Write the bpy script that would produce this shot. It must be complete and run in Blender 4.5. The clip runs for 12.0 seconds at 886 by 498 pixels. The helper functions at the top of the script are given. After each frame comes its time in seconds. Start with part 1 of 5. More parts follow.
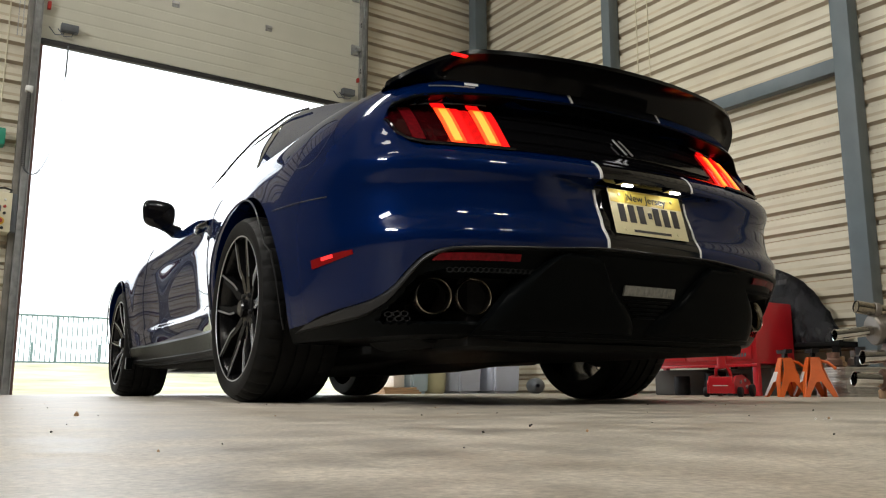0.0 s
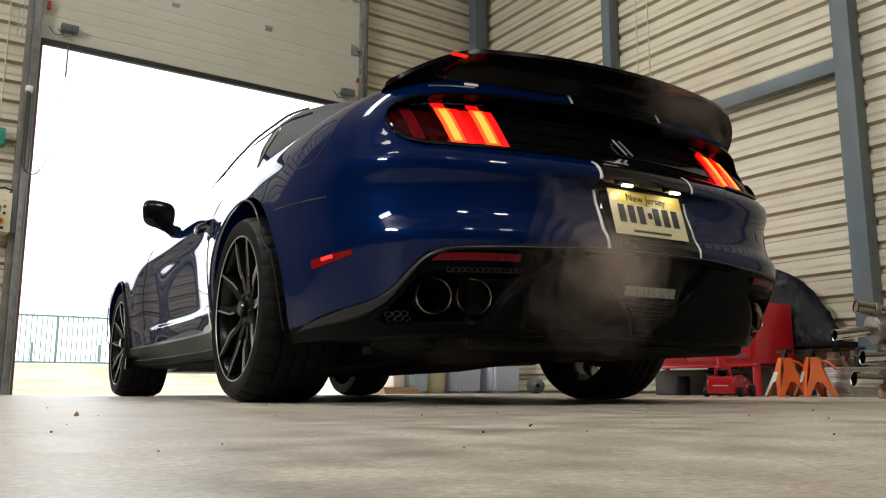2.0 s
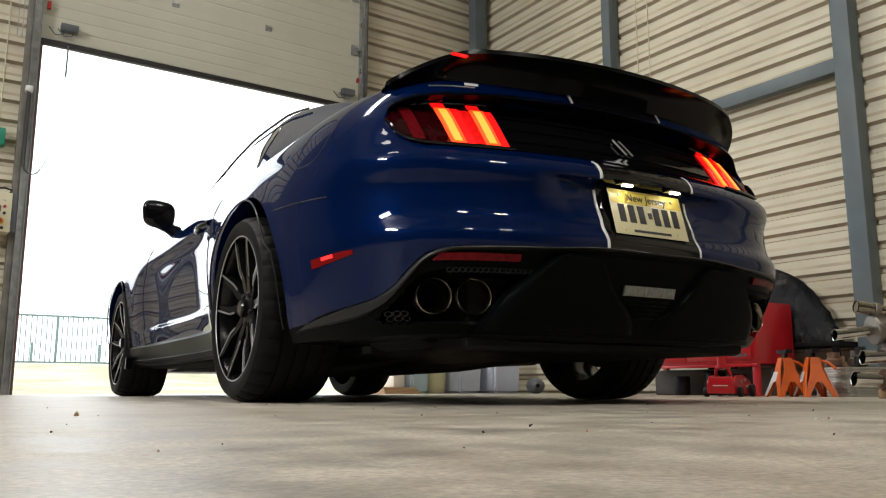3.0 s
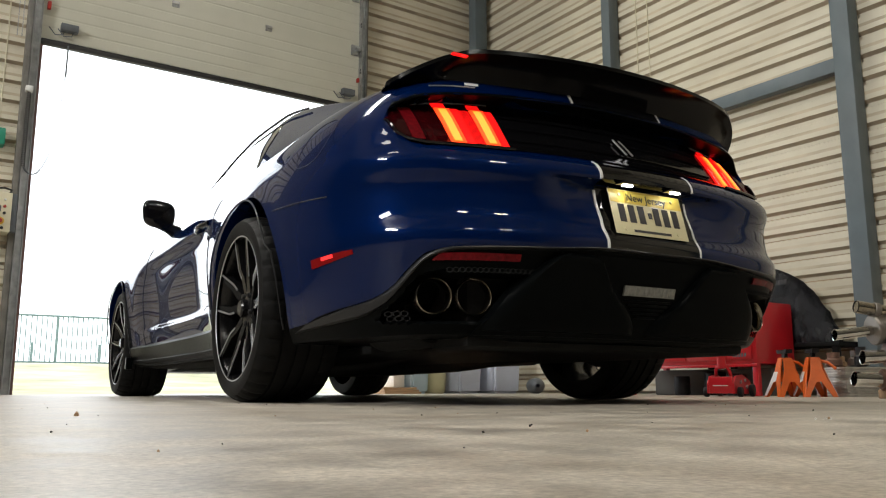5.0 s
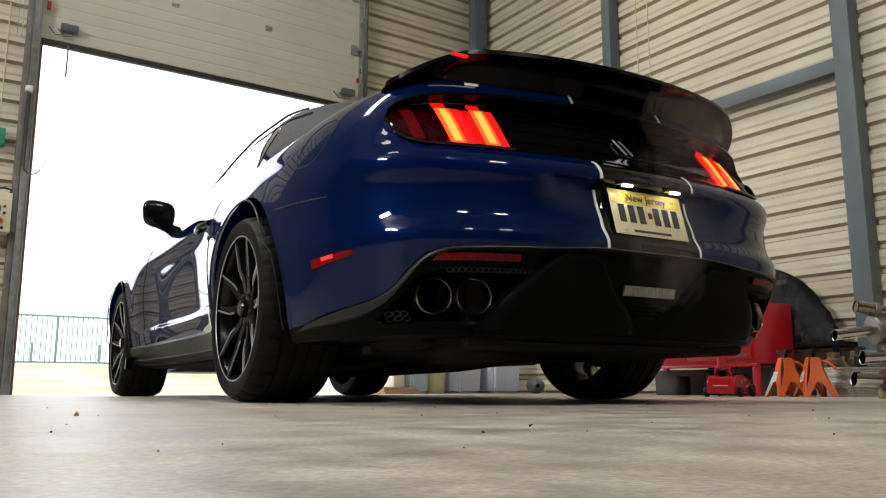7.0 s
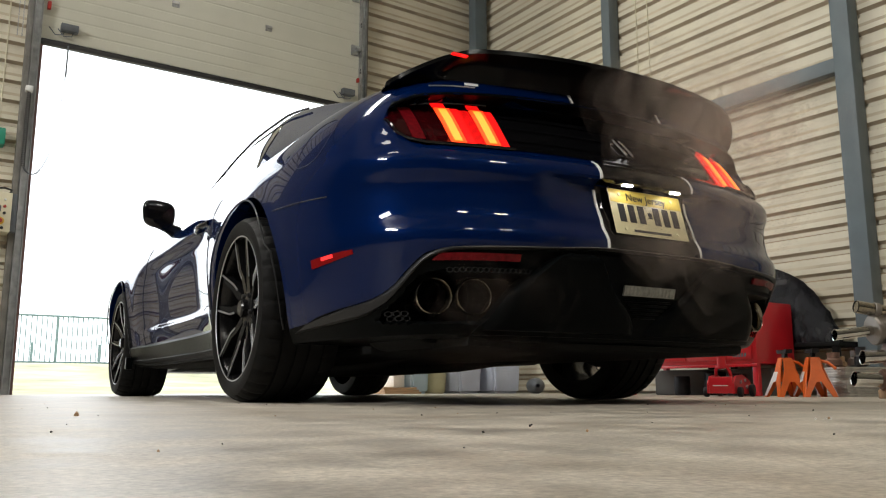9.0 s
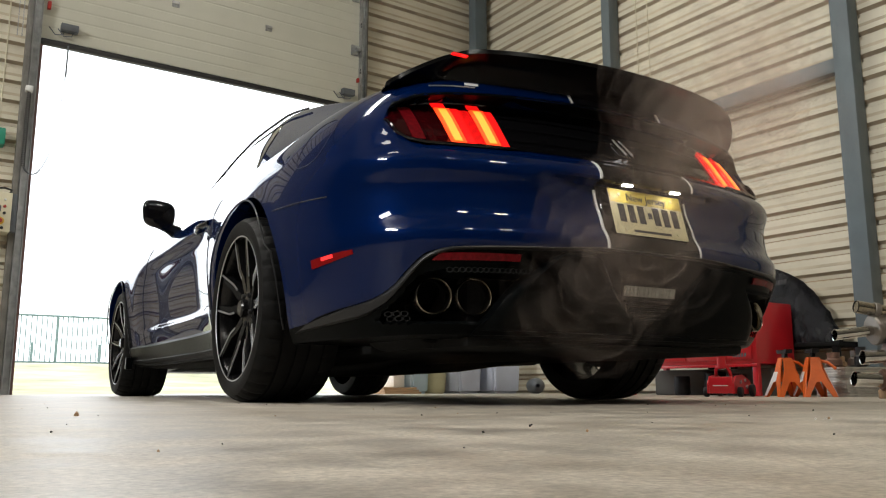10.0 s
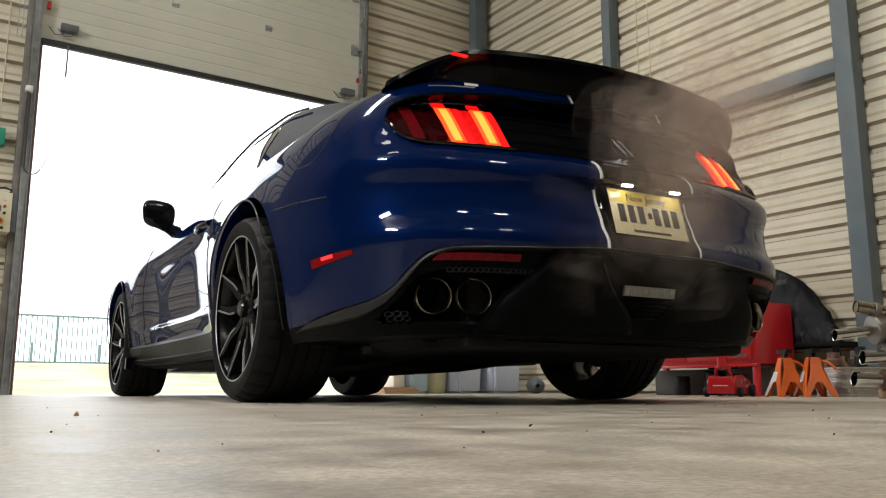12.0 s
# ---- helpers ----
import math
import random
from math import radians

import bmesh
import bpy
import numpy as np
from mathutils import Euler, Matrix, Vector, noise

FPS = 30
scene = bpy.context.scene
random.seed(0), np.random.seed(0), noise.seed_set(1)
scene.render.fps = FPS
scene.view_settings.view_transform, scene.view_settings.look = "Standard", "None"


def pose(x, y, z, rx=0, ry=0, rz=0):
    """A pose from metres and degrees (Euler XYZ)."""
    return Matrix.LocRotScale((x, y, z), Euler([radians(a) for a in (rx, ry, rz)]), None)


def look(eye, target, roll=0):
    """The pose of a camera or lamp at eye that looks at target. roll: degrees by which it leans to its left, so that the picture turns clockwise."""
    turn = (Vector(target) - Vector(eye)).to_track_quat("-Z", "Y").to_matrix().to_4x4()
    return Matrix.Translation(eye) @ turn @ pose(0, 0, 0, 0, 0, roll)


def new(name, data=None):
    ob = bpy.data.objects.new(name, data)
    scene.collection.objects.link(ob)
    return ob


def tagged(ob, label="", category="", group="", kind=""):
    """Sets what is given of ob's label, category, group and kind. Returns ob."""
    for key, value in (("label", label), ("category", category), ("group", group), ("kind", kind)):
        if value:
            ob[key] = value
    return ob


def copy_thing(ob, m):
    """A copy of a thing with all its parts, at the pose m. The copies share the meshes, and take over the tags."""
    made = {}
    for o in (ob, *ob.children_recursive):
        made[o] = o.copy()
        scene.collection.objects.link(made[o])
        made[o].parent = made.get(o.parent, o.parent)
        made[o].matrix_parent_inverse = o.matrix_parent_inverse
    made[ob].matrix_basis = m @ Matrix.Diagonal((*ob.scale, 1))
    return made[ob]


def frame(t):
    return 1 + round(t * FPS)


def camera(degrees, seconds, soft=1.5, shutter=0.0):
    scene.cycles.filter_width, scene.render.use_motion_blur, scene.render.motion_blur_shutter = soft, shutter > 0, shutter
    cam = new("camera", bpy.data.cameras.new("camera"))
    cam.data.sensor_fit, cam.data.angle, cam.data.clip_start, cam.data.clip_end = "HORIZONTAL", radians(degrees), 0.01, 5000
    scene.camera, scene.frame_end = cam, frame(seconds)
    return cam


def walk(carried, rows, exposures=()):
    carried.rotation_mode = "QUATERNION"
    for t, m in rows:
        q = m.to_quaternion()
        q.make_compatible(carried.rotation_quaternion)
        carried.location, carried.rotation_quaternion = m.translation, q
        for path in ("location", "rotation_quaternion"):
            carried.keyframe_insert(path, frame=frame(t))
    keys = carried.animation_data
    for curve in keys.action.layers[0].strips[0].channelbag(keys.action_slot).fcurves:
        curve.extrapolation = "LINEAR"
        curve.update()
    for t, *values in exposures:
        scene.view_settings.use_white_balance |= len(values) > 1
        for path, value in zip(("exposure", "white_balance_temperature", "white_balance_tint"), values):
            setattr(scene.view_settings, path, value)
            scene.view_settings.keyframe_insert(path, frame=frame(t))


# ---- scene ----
cam = camera(57.25, 12.0, soft=1.15)
CAM_POSE = pose(-2.010, -2.848, 0.0514, 99.734, 0, -34.40)
walk(cam, [(0.0, CAM_POSE), (12.0, CAM_POSE)], exposures=[(0.0, 0.0), (12.0, 0.0)])
scene.cycles.transparent_max_bounces = 256

# ---- light ----
world = bpy.data.worlds.new("sky")
scene.world = world
world.use_nodes = True
wn, wl = world.node_tree.nodes, world.node_tree.links
sky = wn.new("ShaderNodeTexSky")
sky.sky_type, sky.sun_disc = 'NISHITA', False
sky.sun_elevation, sky.sun_rotation = radians(48), radians(200)
veil = wn.new("ShaderNodeMixRGB")
veil.inputs[0].default_value = 0.75
veil.inputs[2].default_value = (24, 25, 26, 1)
wl.new(sky.outputs[0], veil.inputs[1])
wl.new(veil.outputs[0], wn["Background"].inputs[0])
wn["Background"].inputs[1].default_value = 0.13

sun = new("sun", bpy.data.lights.new("sun", 'SUN'))
sun.data.energy, sun.data.angle, sun.data.color = 3.5, radians(14), (1.0, 0.96, 0.9)
sun.matrix_world = look((-6, 20, 24), (0, 8, 0))


def area(name, m, sx, sy, power, color=(1, 1, 1)):
    ob = new(name, bpy.data.lights.new(name, 'AREA'))
    ob.data.shape, ob.data.size, ob.data.size_y = 'RECTANGLE', sx, sy
    ob.data.energy, ob.data.color = power, color
    ob.matrix_world = m
    return ob


# daylight in the sectional door, the rooflights and an added west window
area("daylight_front_door", look((0.4, 4.75, 1.6), (0.4, 0, 1.2)), 2.9, 2.7, 22, (0.95, 0.98, 1.0))
# three small ones follow reflections; the unseen long strip is added to light walls
ROOFLIGHTS = [(-2.4, -5.5, 0.8, 0.2, 95), (0.3, -5.5, 0.7, 0.2, 105), (-0.6, 2.2, 4.2, 0.5, 150), (-4.4, -0.9, 1.1, 0.7, 45)]
for x, y, sx, sy, power in ROOFLIGHTS:
    area("daylight_roof", look((x, y, 5.22), (x, y, 0)), sx, sy, power, (1.0, 0.96, 0.88))
# unseen high window, added to light the walls from the side
area("added_west_daylight", look((-9.05, -0.8, 4.55), (0, -0.4, 1.6)), 1.4, 0.8, 480, (1.0, 0.98, 0.95))


# ---- materials ----
def material(name, color, rough=0.5, metal=0.0, var=0.12, scale=6.0, bump=0.0, bscale=60.0, coat=0.0, coat_rough=0.03,
             spec=0.5, emit=None, power=0.0, stain=None, stain_amount=0.0, stretch=(1, 1, 1), random_tint=0.0, speck=0.0, ribs=0.0):
    m = bpy.data.materials.new(name)
    m.use_nodes = True
    n, l = m.node_tree.nodes, m.node_tree.links
    b = n["Principled BSDF"]
    b.inputs["Roughness"].default_value, b.inputs["Metallic"].default_value = rough, metal
    b.inputs["Coat Weight"].default_value, b.inputs["Coat Roughness"].default_value = coat, coat_rough
    b.inputs["Specular IOR Level"].default_value = spec
    tc = n.new("ShaderNodeTexCoord")
    mp = n.new("ShaderNodeMapping")
    mp.inputs["Scale"].default_value = stretch
    l.new(tc.outputs["Object"], mp.inputs[0])
    nz = n.new("ShaderNodeTexNoise")
    nz.inputs["Scale"].default_value, nz.inputs["Detail"].default_value = scale, 7
    l.new(mp.outputs[0], nz.inputs["Vector"])
    ramp = n.new("ShaderNodeValToRGB")
    ramp.color_ramp.elements[0].position, ramp.color_ramp.elements[1].position = 0.3, 0.7
    lo, hi = 1 - var, 1 + var
    ramp.color_ramp.elements[0].color = (*[min(1, c * lo) for c in color], 1)
    ramp.color_ramp.elements[1].color = (*[min(1, c * hi) for c in color], 1)
    l.new(nz.outputs[0], ramp.inputs[0])
    out = ramp.outputs[0]
    if stain:
        n2 = n.new("ShaderNodeTexNoise")
        n2.inputs["Scale"].default_value, n2.inputs["Detail"].default_value = scale * 0.23, 9
        n2.inputs["Roughness"].default_value = 0.65
        l.new(mp.outputs[0], n2.inputs["Vector"])
        r2 = n.new("ShaderNodeValToRGB")
        r2.color_ramp.elements[0].position, r2.color_ramp.elements[1].position = 0.5, 0.75
        r2.color_ramp.elements[1].color = (stain_amount,) * 3 + (1,)
        l.new(n2.outputs[0], r2.inputs[0])
        mx = n.new("ShaderNodeMixRGB")
        mx.inputs[2].default_value = (*stain, 1)
        l.new(r2.outputs[0], mx.inputs[0])
        l.new(out, mx.inputs[1])
        out = mx.outputs[0]
    if random_tint:
        oi = n.new("ShaderNodeObjectInfo")
        hs = n.new("ShaderNodeHueSaturation")
        mr = n.new("ShaderNodeMapRange")
        mr.inputs[3].default_value, mr.inputs[4].default_value = 1 - random_tint, 1 + random_tint
        l.new(oi.outputs["Random"], mr.inputs[0])
        l.new(mr.outputs[0], hs.inputs["Value"])
        l.new(out, hs.inputs["Color"])
        out = hs.outputs[0]
    if speck:
        n4 = n.new("ShaderNodeTexNoise")
        n4.inputs["Scale"].default_value, n4.inputs["Detail"].default_value = 130, 6
        n4.inputs["Roughness"].default_value = 0.7
        l.new(tc.outputs["Object"], n4.inputs["Vector"])
        r4 = n.new("ShaderNodeMapRange")
        r4.inputs[1].default_value, r4.inputs[2].default_value = 0.3, 0.7
        r4.inputs[3].default_value, r4.inputs[4].default_value = 1 - speck, 1 + speck
        h4 = n.new("ShaderNodeHueSaturation")
        l.new(n4.outputs[0], r4.inputs[0])
        l.new(r4.outputs[0], h4.inputs["Value"])
        l.new(out, h4.inputs["Color"])
        out = h4.outputs[0]
        r5 = n.new("ShaderNodeMapRange")
        r5.inputs[3].default_value, r5.inputs[4].default_value = rough - 0.22, rough + 0.22
        l.new(nz.outputs[0], r5.inputs[0])
        l.new(r5.outputs[0], b.inputs["Roughness"])
    if ribs:
        wv = n.new("ShaderNodeTexWave")
        wv.bands_direction = 'Z'
        wv.inputs["Scale"].default_value = ribs
        w5 = n.new("ShaderNodeMapRange")
        w5.inputs[3].default_value, w5.inputs[4].default_value = power * 0.45, power * 1.25
        l.new(tc.outputs["Object"], wv.inputs["Vector"])
        l.new(wv.outputs[1], w5.inputs[0])
        l.new(w5.outputs[0], b.inputs["Emission Strength"])
    l.new(out, b.inputs["Base Color"])
    if bump:
        n3 = n.new("ShaderNodeTexNoise")
        n3.inputs["Scale"].default_value, n3.inputs["Detail"].default_value = bscale, 5
        l.new(mp.outputs[0], n3.inputs["Vector"])
        bp = n.new("ShaderNodeBump")
        bp.inputs["Strength"].default_value, bp.inputs["Distance"].default_value = bump, 0.01
        l.new(n3.outputs[0], bp.inputs["Height"])
        l.new(bp.outputs[0], b.inputs["Normal"])
    if emit:
        b.inputs["Emission Color"].default_value = (*emit, 1)
        b.inputs["Emission Strength"].default_value = power
    return m


BLUE = material("blue_car_paint", (0.0003, 0.0072, 0.048), 0.35, 0.12, 0.05, 300, spec=0.0, coat=1.0, coat_rough=0.012)
BLUE.node_tree.nodes["Principled BSDF"].inputs["Coat IOR"].default_value = 1.32
BLACK_GLOSS = material("gloss_black_paint", (0.003, 0.003, 0.004), 0.05, 0.0, 0.1, 40, spec=0.4)
BLACK_PLASTIC = material("black_grained_plastic", (0.0022, 0.0028, 0.003), 0.32, 0.0, 0.15, 30, spec=0.04, bump=0.08, bscale=500)
TAIL_BLACK = material("gloss_black_tail_panel", (0.003, 0.003, 0.0035), 0.10, 0.0, 0.1, 40, spec=0.22)
LIP_GREY = material("satin_grey_black_plastic", (0.012, 0.0125, 0.014), 0.4, 0.0, 0.15, 30, spec=0.35, bump=0.06, bscale=500)
CARBON = material("dark_satin_spoiler", (0.0025, 0.0025, 0.0028), 0.14, 0.0, 0.1, 40, spec=0.13)
UNDERBODY = material("dark_underbody", (0.006, 0.006, 0.006), 0.75, 0.0, 0.3, 8, spec=0.2, bump=0.2)
RUBBER = material("tyre_rubber", (0.008, 0.008, 0.008), 0.6, 0.0, 0.25, 20, spec=0.12, bump=0.12, bscale=200)
WHEEL = material("satin_black_alloy", (0.006, 0.006, 0.0065), 0.25, 0.0, 0.1, 20, spec=0.35)
EDGE_ALLOY = material("machined_alloy_edge", (0.62, 0.62, 0.64), 0.38, 0.9, 0.1, 40)
DARK_GLASS = material("dark_window_glass", (0.008, 0.009, 0.01), 0.02, 0.0, 0.02, 3, spec=0.8, coat=1.0, coat_rough=0.0)
PINSTRIPE = material("silver_pinstripe", (0.7, 0.7, 0.7), 0.4, 0.0, 0.05, 40)
CHROME = material("worn_steel_tip", (0.42, 0.38, 0.31), 0.22, 1.0, 0.15, 25, stain=(0.12, 0.09, 0.06), stain_amount=0.4)
PIPE_IN = material("sooty_pipe_inside", (0.012, 0.011, 0.01), 0.8, 0.3, 0.3, 20)
LAMP_DARK = material("smoked_red_lens", (0.022, 0.001, 0.002), 0.10, 0.0, 0.2, 60, spec=0.2)
LAMP_RED = material("red_lamp_glow", (0.5, 0.01, 0.01), 0.2, 0.0, 0.1, 60, emit=(1.0, 0.008, 0.007), power=1.25, ribs=55, coat=0.5)
LAMP_BAR = material("orange_red_light_bar", (0.8, 0.1, 0.03), 0.3, 0.0, 0.1, 40, emit=(1.0, 0.045, 0.006), power=1.9)
LAMP_CORE = material("bright_orange_light_core", (0.9, 0.3, 0.1), 0.3, emit=(1.0, 0.19, 0.012), power=2.4)
LAMP_RIBBED = material("ribbed_red_lamp_glow", (0.3, 0.005, 0.005), 0.25, 0.0, 0.1, 60, emit=(1.0, 0.006, 0.006), power=0.8, ribs=70)
LAMP_DEEP = material("deep_red_lens", (0.03, 0.001, 0.002), 0.15, 0.0, 0.3, 90, spec=0.2)
LAMP_DIM = material("red_reflector_lens", (0.12, 0.003, 0.006), 0.25, 0.0, 0.3, 90, spec=0.15)
MARKER_RED = material("red_side_marker_glow", (0.05, 0.002, 0.002), 0.15, 0.0, 0.2, 60, emit=(1.0, 0.012, 0.015), power=0.12, spec=0.1)
LED_WHITE = material("white_lamp_spot", (0.9, 0.9, 0.9), 0.3, emit=(1, 0.97, 0.92), power=30)
MARKER_SPOT = material("bright_marker_bulb", (0.4, 0.01, 0.01), 0.3, emit=(1, 0.03, 0.03), power=1.7)
PLATE = material("cream_plate_enamel", (0.72, 0.66, 0.42), 0.35, 0.0, 0.04, 20)
PLATE_YELLOW = material("yellow_plate_band", (0.72, 0.56, 0.11), 0.35, 0.0, 0.06, 20)
INK = material("dark_plate_ink", (0.03, 0.028, 0.03), 0.5)
CREAM = material("cream_cladding_paint", (0.64, 0.60, 0.48), 0.5, 0.0, 0.07, 2.2, bump=0.05, bscale=30, stain=(0.38, 0.30, 0.19), stain_amount=0.5, stretch=(1, 1, 1.6))
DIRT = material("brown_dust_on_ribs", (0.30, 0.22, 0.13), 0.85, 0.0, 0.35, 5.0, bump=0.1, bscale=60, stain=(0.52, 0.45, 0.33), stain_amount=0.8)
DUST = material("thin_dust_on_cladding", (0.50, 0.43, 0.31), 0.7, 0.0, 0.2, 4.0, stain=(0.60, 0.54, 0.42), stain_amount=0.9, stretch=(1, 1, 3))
# shade under the ribs, mixed with brown dust in one colour
RIB_SHADE = material("shaded_dusty_slope", (0.42, 0.36, 0.27), 0.6, 0.0, 0.15, 4.0)
STEEL_GREY = material("grey_blue_steel_paint", (0.105, 0.135, 0.15), 0.5, 0.0, 0.12, 4, bump=0.05, bscale=50, stain=(0.16, 0.17, 0.17), stain_amount=0.5)
DOOR_PAINT = material("cream_door_panel", (0.56, 0.55, 0.46), 0.42, 0.0, 0.04, 3, bump=0.03, bscale=120, stain=(0.46, 0.43, 0.33), stain_amount=0.25)
LENS_CLEAR = material("pale_clear_lens", (0.20, 0.20, 0.18), 0.25, 0.0, 0.2, 60, spec=0.5)
SEAL = material("black_rubber_seal", (0.02, 0.018, 0.018), 0.6)
GALV = material("galvanised_steel", (0.42, 0.43, 0.43), 0.42, 0.85, 0.2, 18, stain=(0.25, 0.24, 0.22), stain_amount=0.5)
JAMB = material("dull_grey_steel", (0.20, 0.19, 0.17), 0.55, 0.3, 0.25, 9, stain=(0.12, 0.10, 0.08), stain_amount=0.6)
ROSE = material("brown_jamb_seal", (0.14, 0.07, 0.06), 0.6, 0.0, 0.2, 12)
CONCRETE = material("smooth_concrete", (0.385, 0.35, 0.295), 0.44, 0.0, 0.34, 9.0, bump=0.30, bscale=13, stain=(0.25, 0.20, 0.14), stain_amount=0.8, spec=0.36, speck=0.42)
HALL_GREY = material("dim_grey_wall", (0.13, 0.125, 0.11), 0.7, 0.0, 0.15, 2.0)
ROOF_IN = material("roof_sheet", (0.5, 0.48, 0.42), 0.6, 0.0, 0.1, 3)
GRASS = material("pale_dry_grass", (0.33, 0.33, 0.20), 0.9, 0.0, 0.35, 1.4, bump=0.4, bscale=30, stain=(0.60, 0.55, 0.46), stain_amount=0.8)
# fence teal, lightened so that its colour carries the outdoor haze
TEAL = material("hazy_teal_paint", (0.15, 0.22, 0.22), 0.5, 0.0, 0.1, 10)
# paler still: the haze over distance is put into the shed colour
FAR_TEAL = material("hazy_distant_teal", (0.30, 0.50, 0.50), 0.8, 0.0, 0.2, 0.5)
RED_PAINT = material("red_enamel", (0.58, 0.012, 0.022), 0.32, 0.0, 0.08, 6, coat=0.3, stain=(0.25, 0.01, 0.012), stain_amount=0.4)
ORANGE = material("orange_enamel", (0.75, 0.14, 0.015), 0.4, 0.0, 0.1, 12, stain=(0.45, 0.08, 0.02), stain_amount=0.5)
LABEL_WHITE = material("white_label", (0.75, 0.75, 0.74), 0.45, 0.0, 0.06, 20)
IRON = material("dark_cast_iron", (0.03, 0.03, 0.032), 0.5, 0.7, 0.3, 20)
STAINLESS = material("brushed_stainless", (0.27, 0.25, 0.235), 0.42, 1.0, 0.15, 14, stain=(0.25, 0.18, 0.13), stain_amount=0.55, bump=0.05)
POLISHED = material("polished_steel", (0.75, 0.74, 0.72), 0.1, 1.0, 0.08, 14)
RUSTY = material("rusty_steel", (0.20, 0.12, 0.09), 0.6, 0.6, 0.4, 16, bump=0.2)
BAG = material("dark_plastic_sheet", (0.005, 0.005, 0.007), 0.2, 0.0, 0.5, 9, bump=1.0, bscale=34, spec=0.16, stretch=(1, 1.6, 0.6))
WHITE_PLASTIC = material("white_cardboard", (0.68, 0.67, 0.63), 0.6, 0.0, 0.06, 10)
BIN_GREY = material("grey_blue_bin_plastic", (0.52, 0.56, 0.66), 0.4, 0.0, 0.06, 5)
BIN_CREAM = material("cream_bin_plastic", (0.55, 0.53, 0.33), 0.4, 0.0, 0.06, 5)
BIN_BLUE = material("pale_blue_bin_plastic", (0.36, 0.46, 0.52), 0.4, 0.0, 0.06, 5)
WOOD = material("raw_pine_board", (0.38, 0.24, 0.13), 0.65, 0.0, 0.2, 8, stretch=(1, 8, 8), bump=0.1)
SHEET_METAL = material("stacked_sheet_edges", (0.48, 0.46, 0.42), 0.4, 0.6, 0.2, 30, random_tint=0.2)
BOX_CREAM = material("cream_control_box", (0.62, 0.58, 0.42), 0.45, 0.0, 0.05, 15)
DARK_GREY = material("dark_grey_plastic", (0.10, 0.11, 0.12), 0.5, 0.0, 0.1, 20)
GREEN = material("green_sign_plastic", (0.02, 0.25, 0.16), 0.5)
YELLOW = material("yellow_plastic", (0.65, 0.42, 0.03), 0.45)
RED_PLASTIC = material("red_plastic", (0.38, 0.03, 0.02), 0.4)


# ---- mesh helpers ----
def finish(name, bm, mat, parent=None, label="", smooth=35, mats=None):
    me = bpy.data.meshes.new(name)
    bmesh.ops.remove_doubles(bm, verts=bm.verts, dist=1e-5)
    bmesh.ops.recalc_face_normals(bm, faces=bm.faces)
    bm.to_mesh(me)
    bm.free()
    for m in (mats or [mat]):
        me.materials.append(m)
    if smooth:
        me.shade_smooth()
        me.set_sharp_from_angle(angle=radians(smooth))
    ob = new(name, me)
    if parent:
        ob.parent = parent
    if label:
        ob["label"] = label
    return ob


def part(name, bm, mat, parent, label="", smooth=35, mats=None):
    return finish(name, bm, mat, parent, label, smooth, mats)


def thing(name, m, label, category, group="", kind=""):
    ob = new(name)
    ob.matrix_basis = m
    return tagged(ob, label, category, group, kind)


def box(bm, x0, x1, y0, y1, z0, z1, bevel=0.0, m=None, seg=2):
    vs = [bm.verts.new((x, y, z)) for x in (x0, x1) for y in (y0, y1) for z in (z0, z1)]
    fs = [bm.faces.new([vs[i] for i in q]) for q in ((0, 1, 3, 2), (4, 6, 7, 5), (0, 4, 5, 1), (2, 3, 7, 6), (0, 2, 6, 4), (1, 5, 7, 3))]
    if m is not None:
        for v in vs:
            v.co = m @ v.co
    if bevel:
        es = list({e for f in fs for e in f.edges})
        bmesh.ops.bevel(bm, geom=es, offset=bevel, segments=seg, affect='EDGES', profile=0.5)
    return bm


def revolve(bm, profile, n=32, m=None, close=True):
    """Turn a profile of (radius, height) about the z axis."""
    rings = []
    for r, h in profile:
        ring = []
        for i in range(n):
            a = 2 * math.pi * i / n
            v = Vector((r * math.cos(a), r * math.sin(a), h))
            ring.append(bm.verts.new(m @ v if m is not None else v))
        rings.append(ring)
    for a, b in zip(rings, rings[1:]):
        for i in range(n):
            bm.faces.new((a[i], a[(i + 1) % n], b[(i + 1) % n], b[i]))
    if close:
        bm.faces.new(rings[0][::-1])
        bm.faces.new(rings[-1])
    return bm


def tube(bm, pts, r, n=10, radii=None, cap=True):
    pts = [Vector(p) for p in pts]
    rings, up = [], Vector((0, 0, 1))
    for i, p in enumerate(pts):
        d = (pts[min(i + 1, len(pts) - 1)] - pts[max(i - 1, 0)]).normalized()
        a = d.cross(up if abs(d.z) < 0.95 else Vector((1, 0, 0))).normalized()
        b = d.cross(a)
        q = radii[i] if radii else r
        rings.append([bm.verts.new(p + q * (math.cos(2 * math.pi * k / n) * a + math.sin(2 * math.pi * k / n) * b)) for k in range(n)])
    for a, b in zip(rings, rings[1:]):
        for k in range(n):
            bm.faces.new((a[k], a[(k + 1) % n], b[(k + 1) % n], b[k]))
    if cap:
        bm.faces.new(rings[0][::-1])
        bm.faces.new(rings[-1])
    return bm


def grid(bm, rows, closed=False, flip=False):
    vs = [[bm.verts.new(p) for p in row] for row in rows]
    out = []
    for a, b in zip(vs, vs[1:]):
        n = len(a)
        for i in range(n if closed else n - 1):
            j = (i + 1) % n
            q = (a[i], a[j], b[j], b[i])
            out.append(bm.faces.new(q[::-1] if flip else q))
    return vs


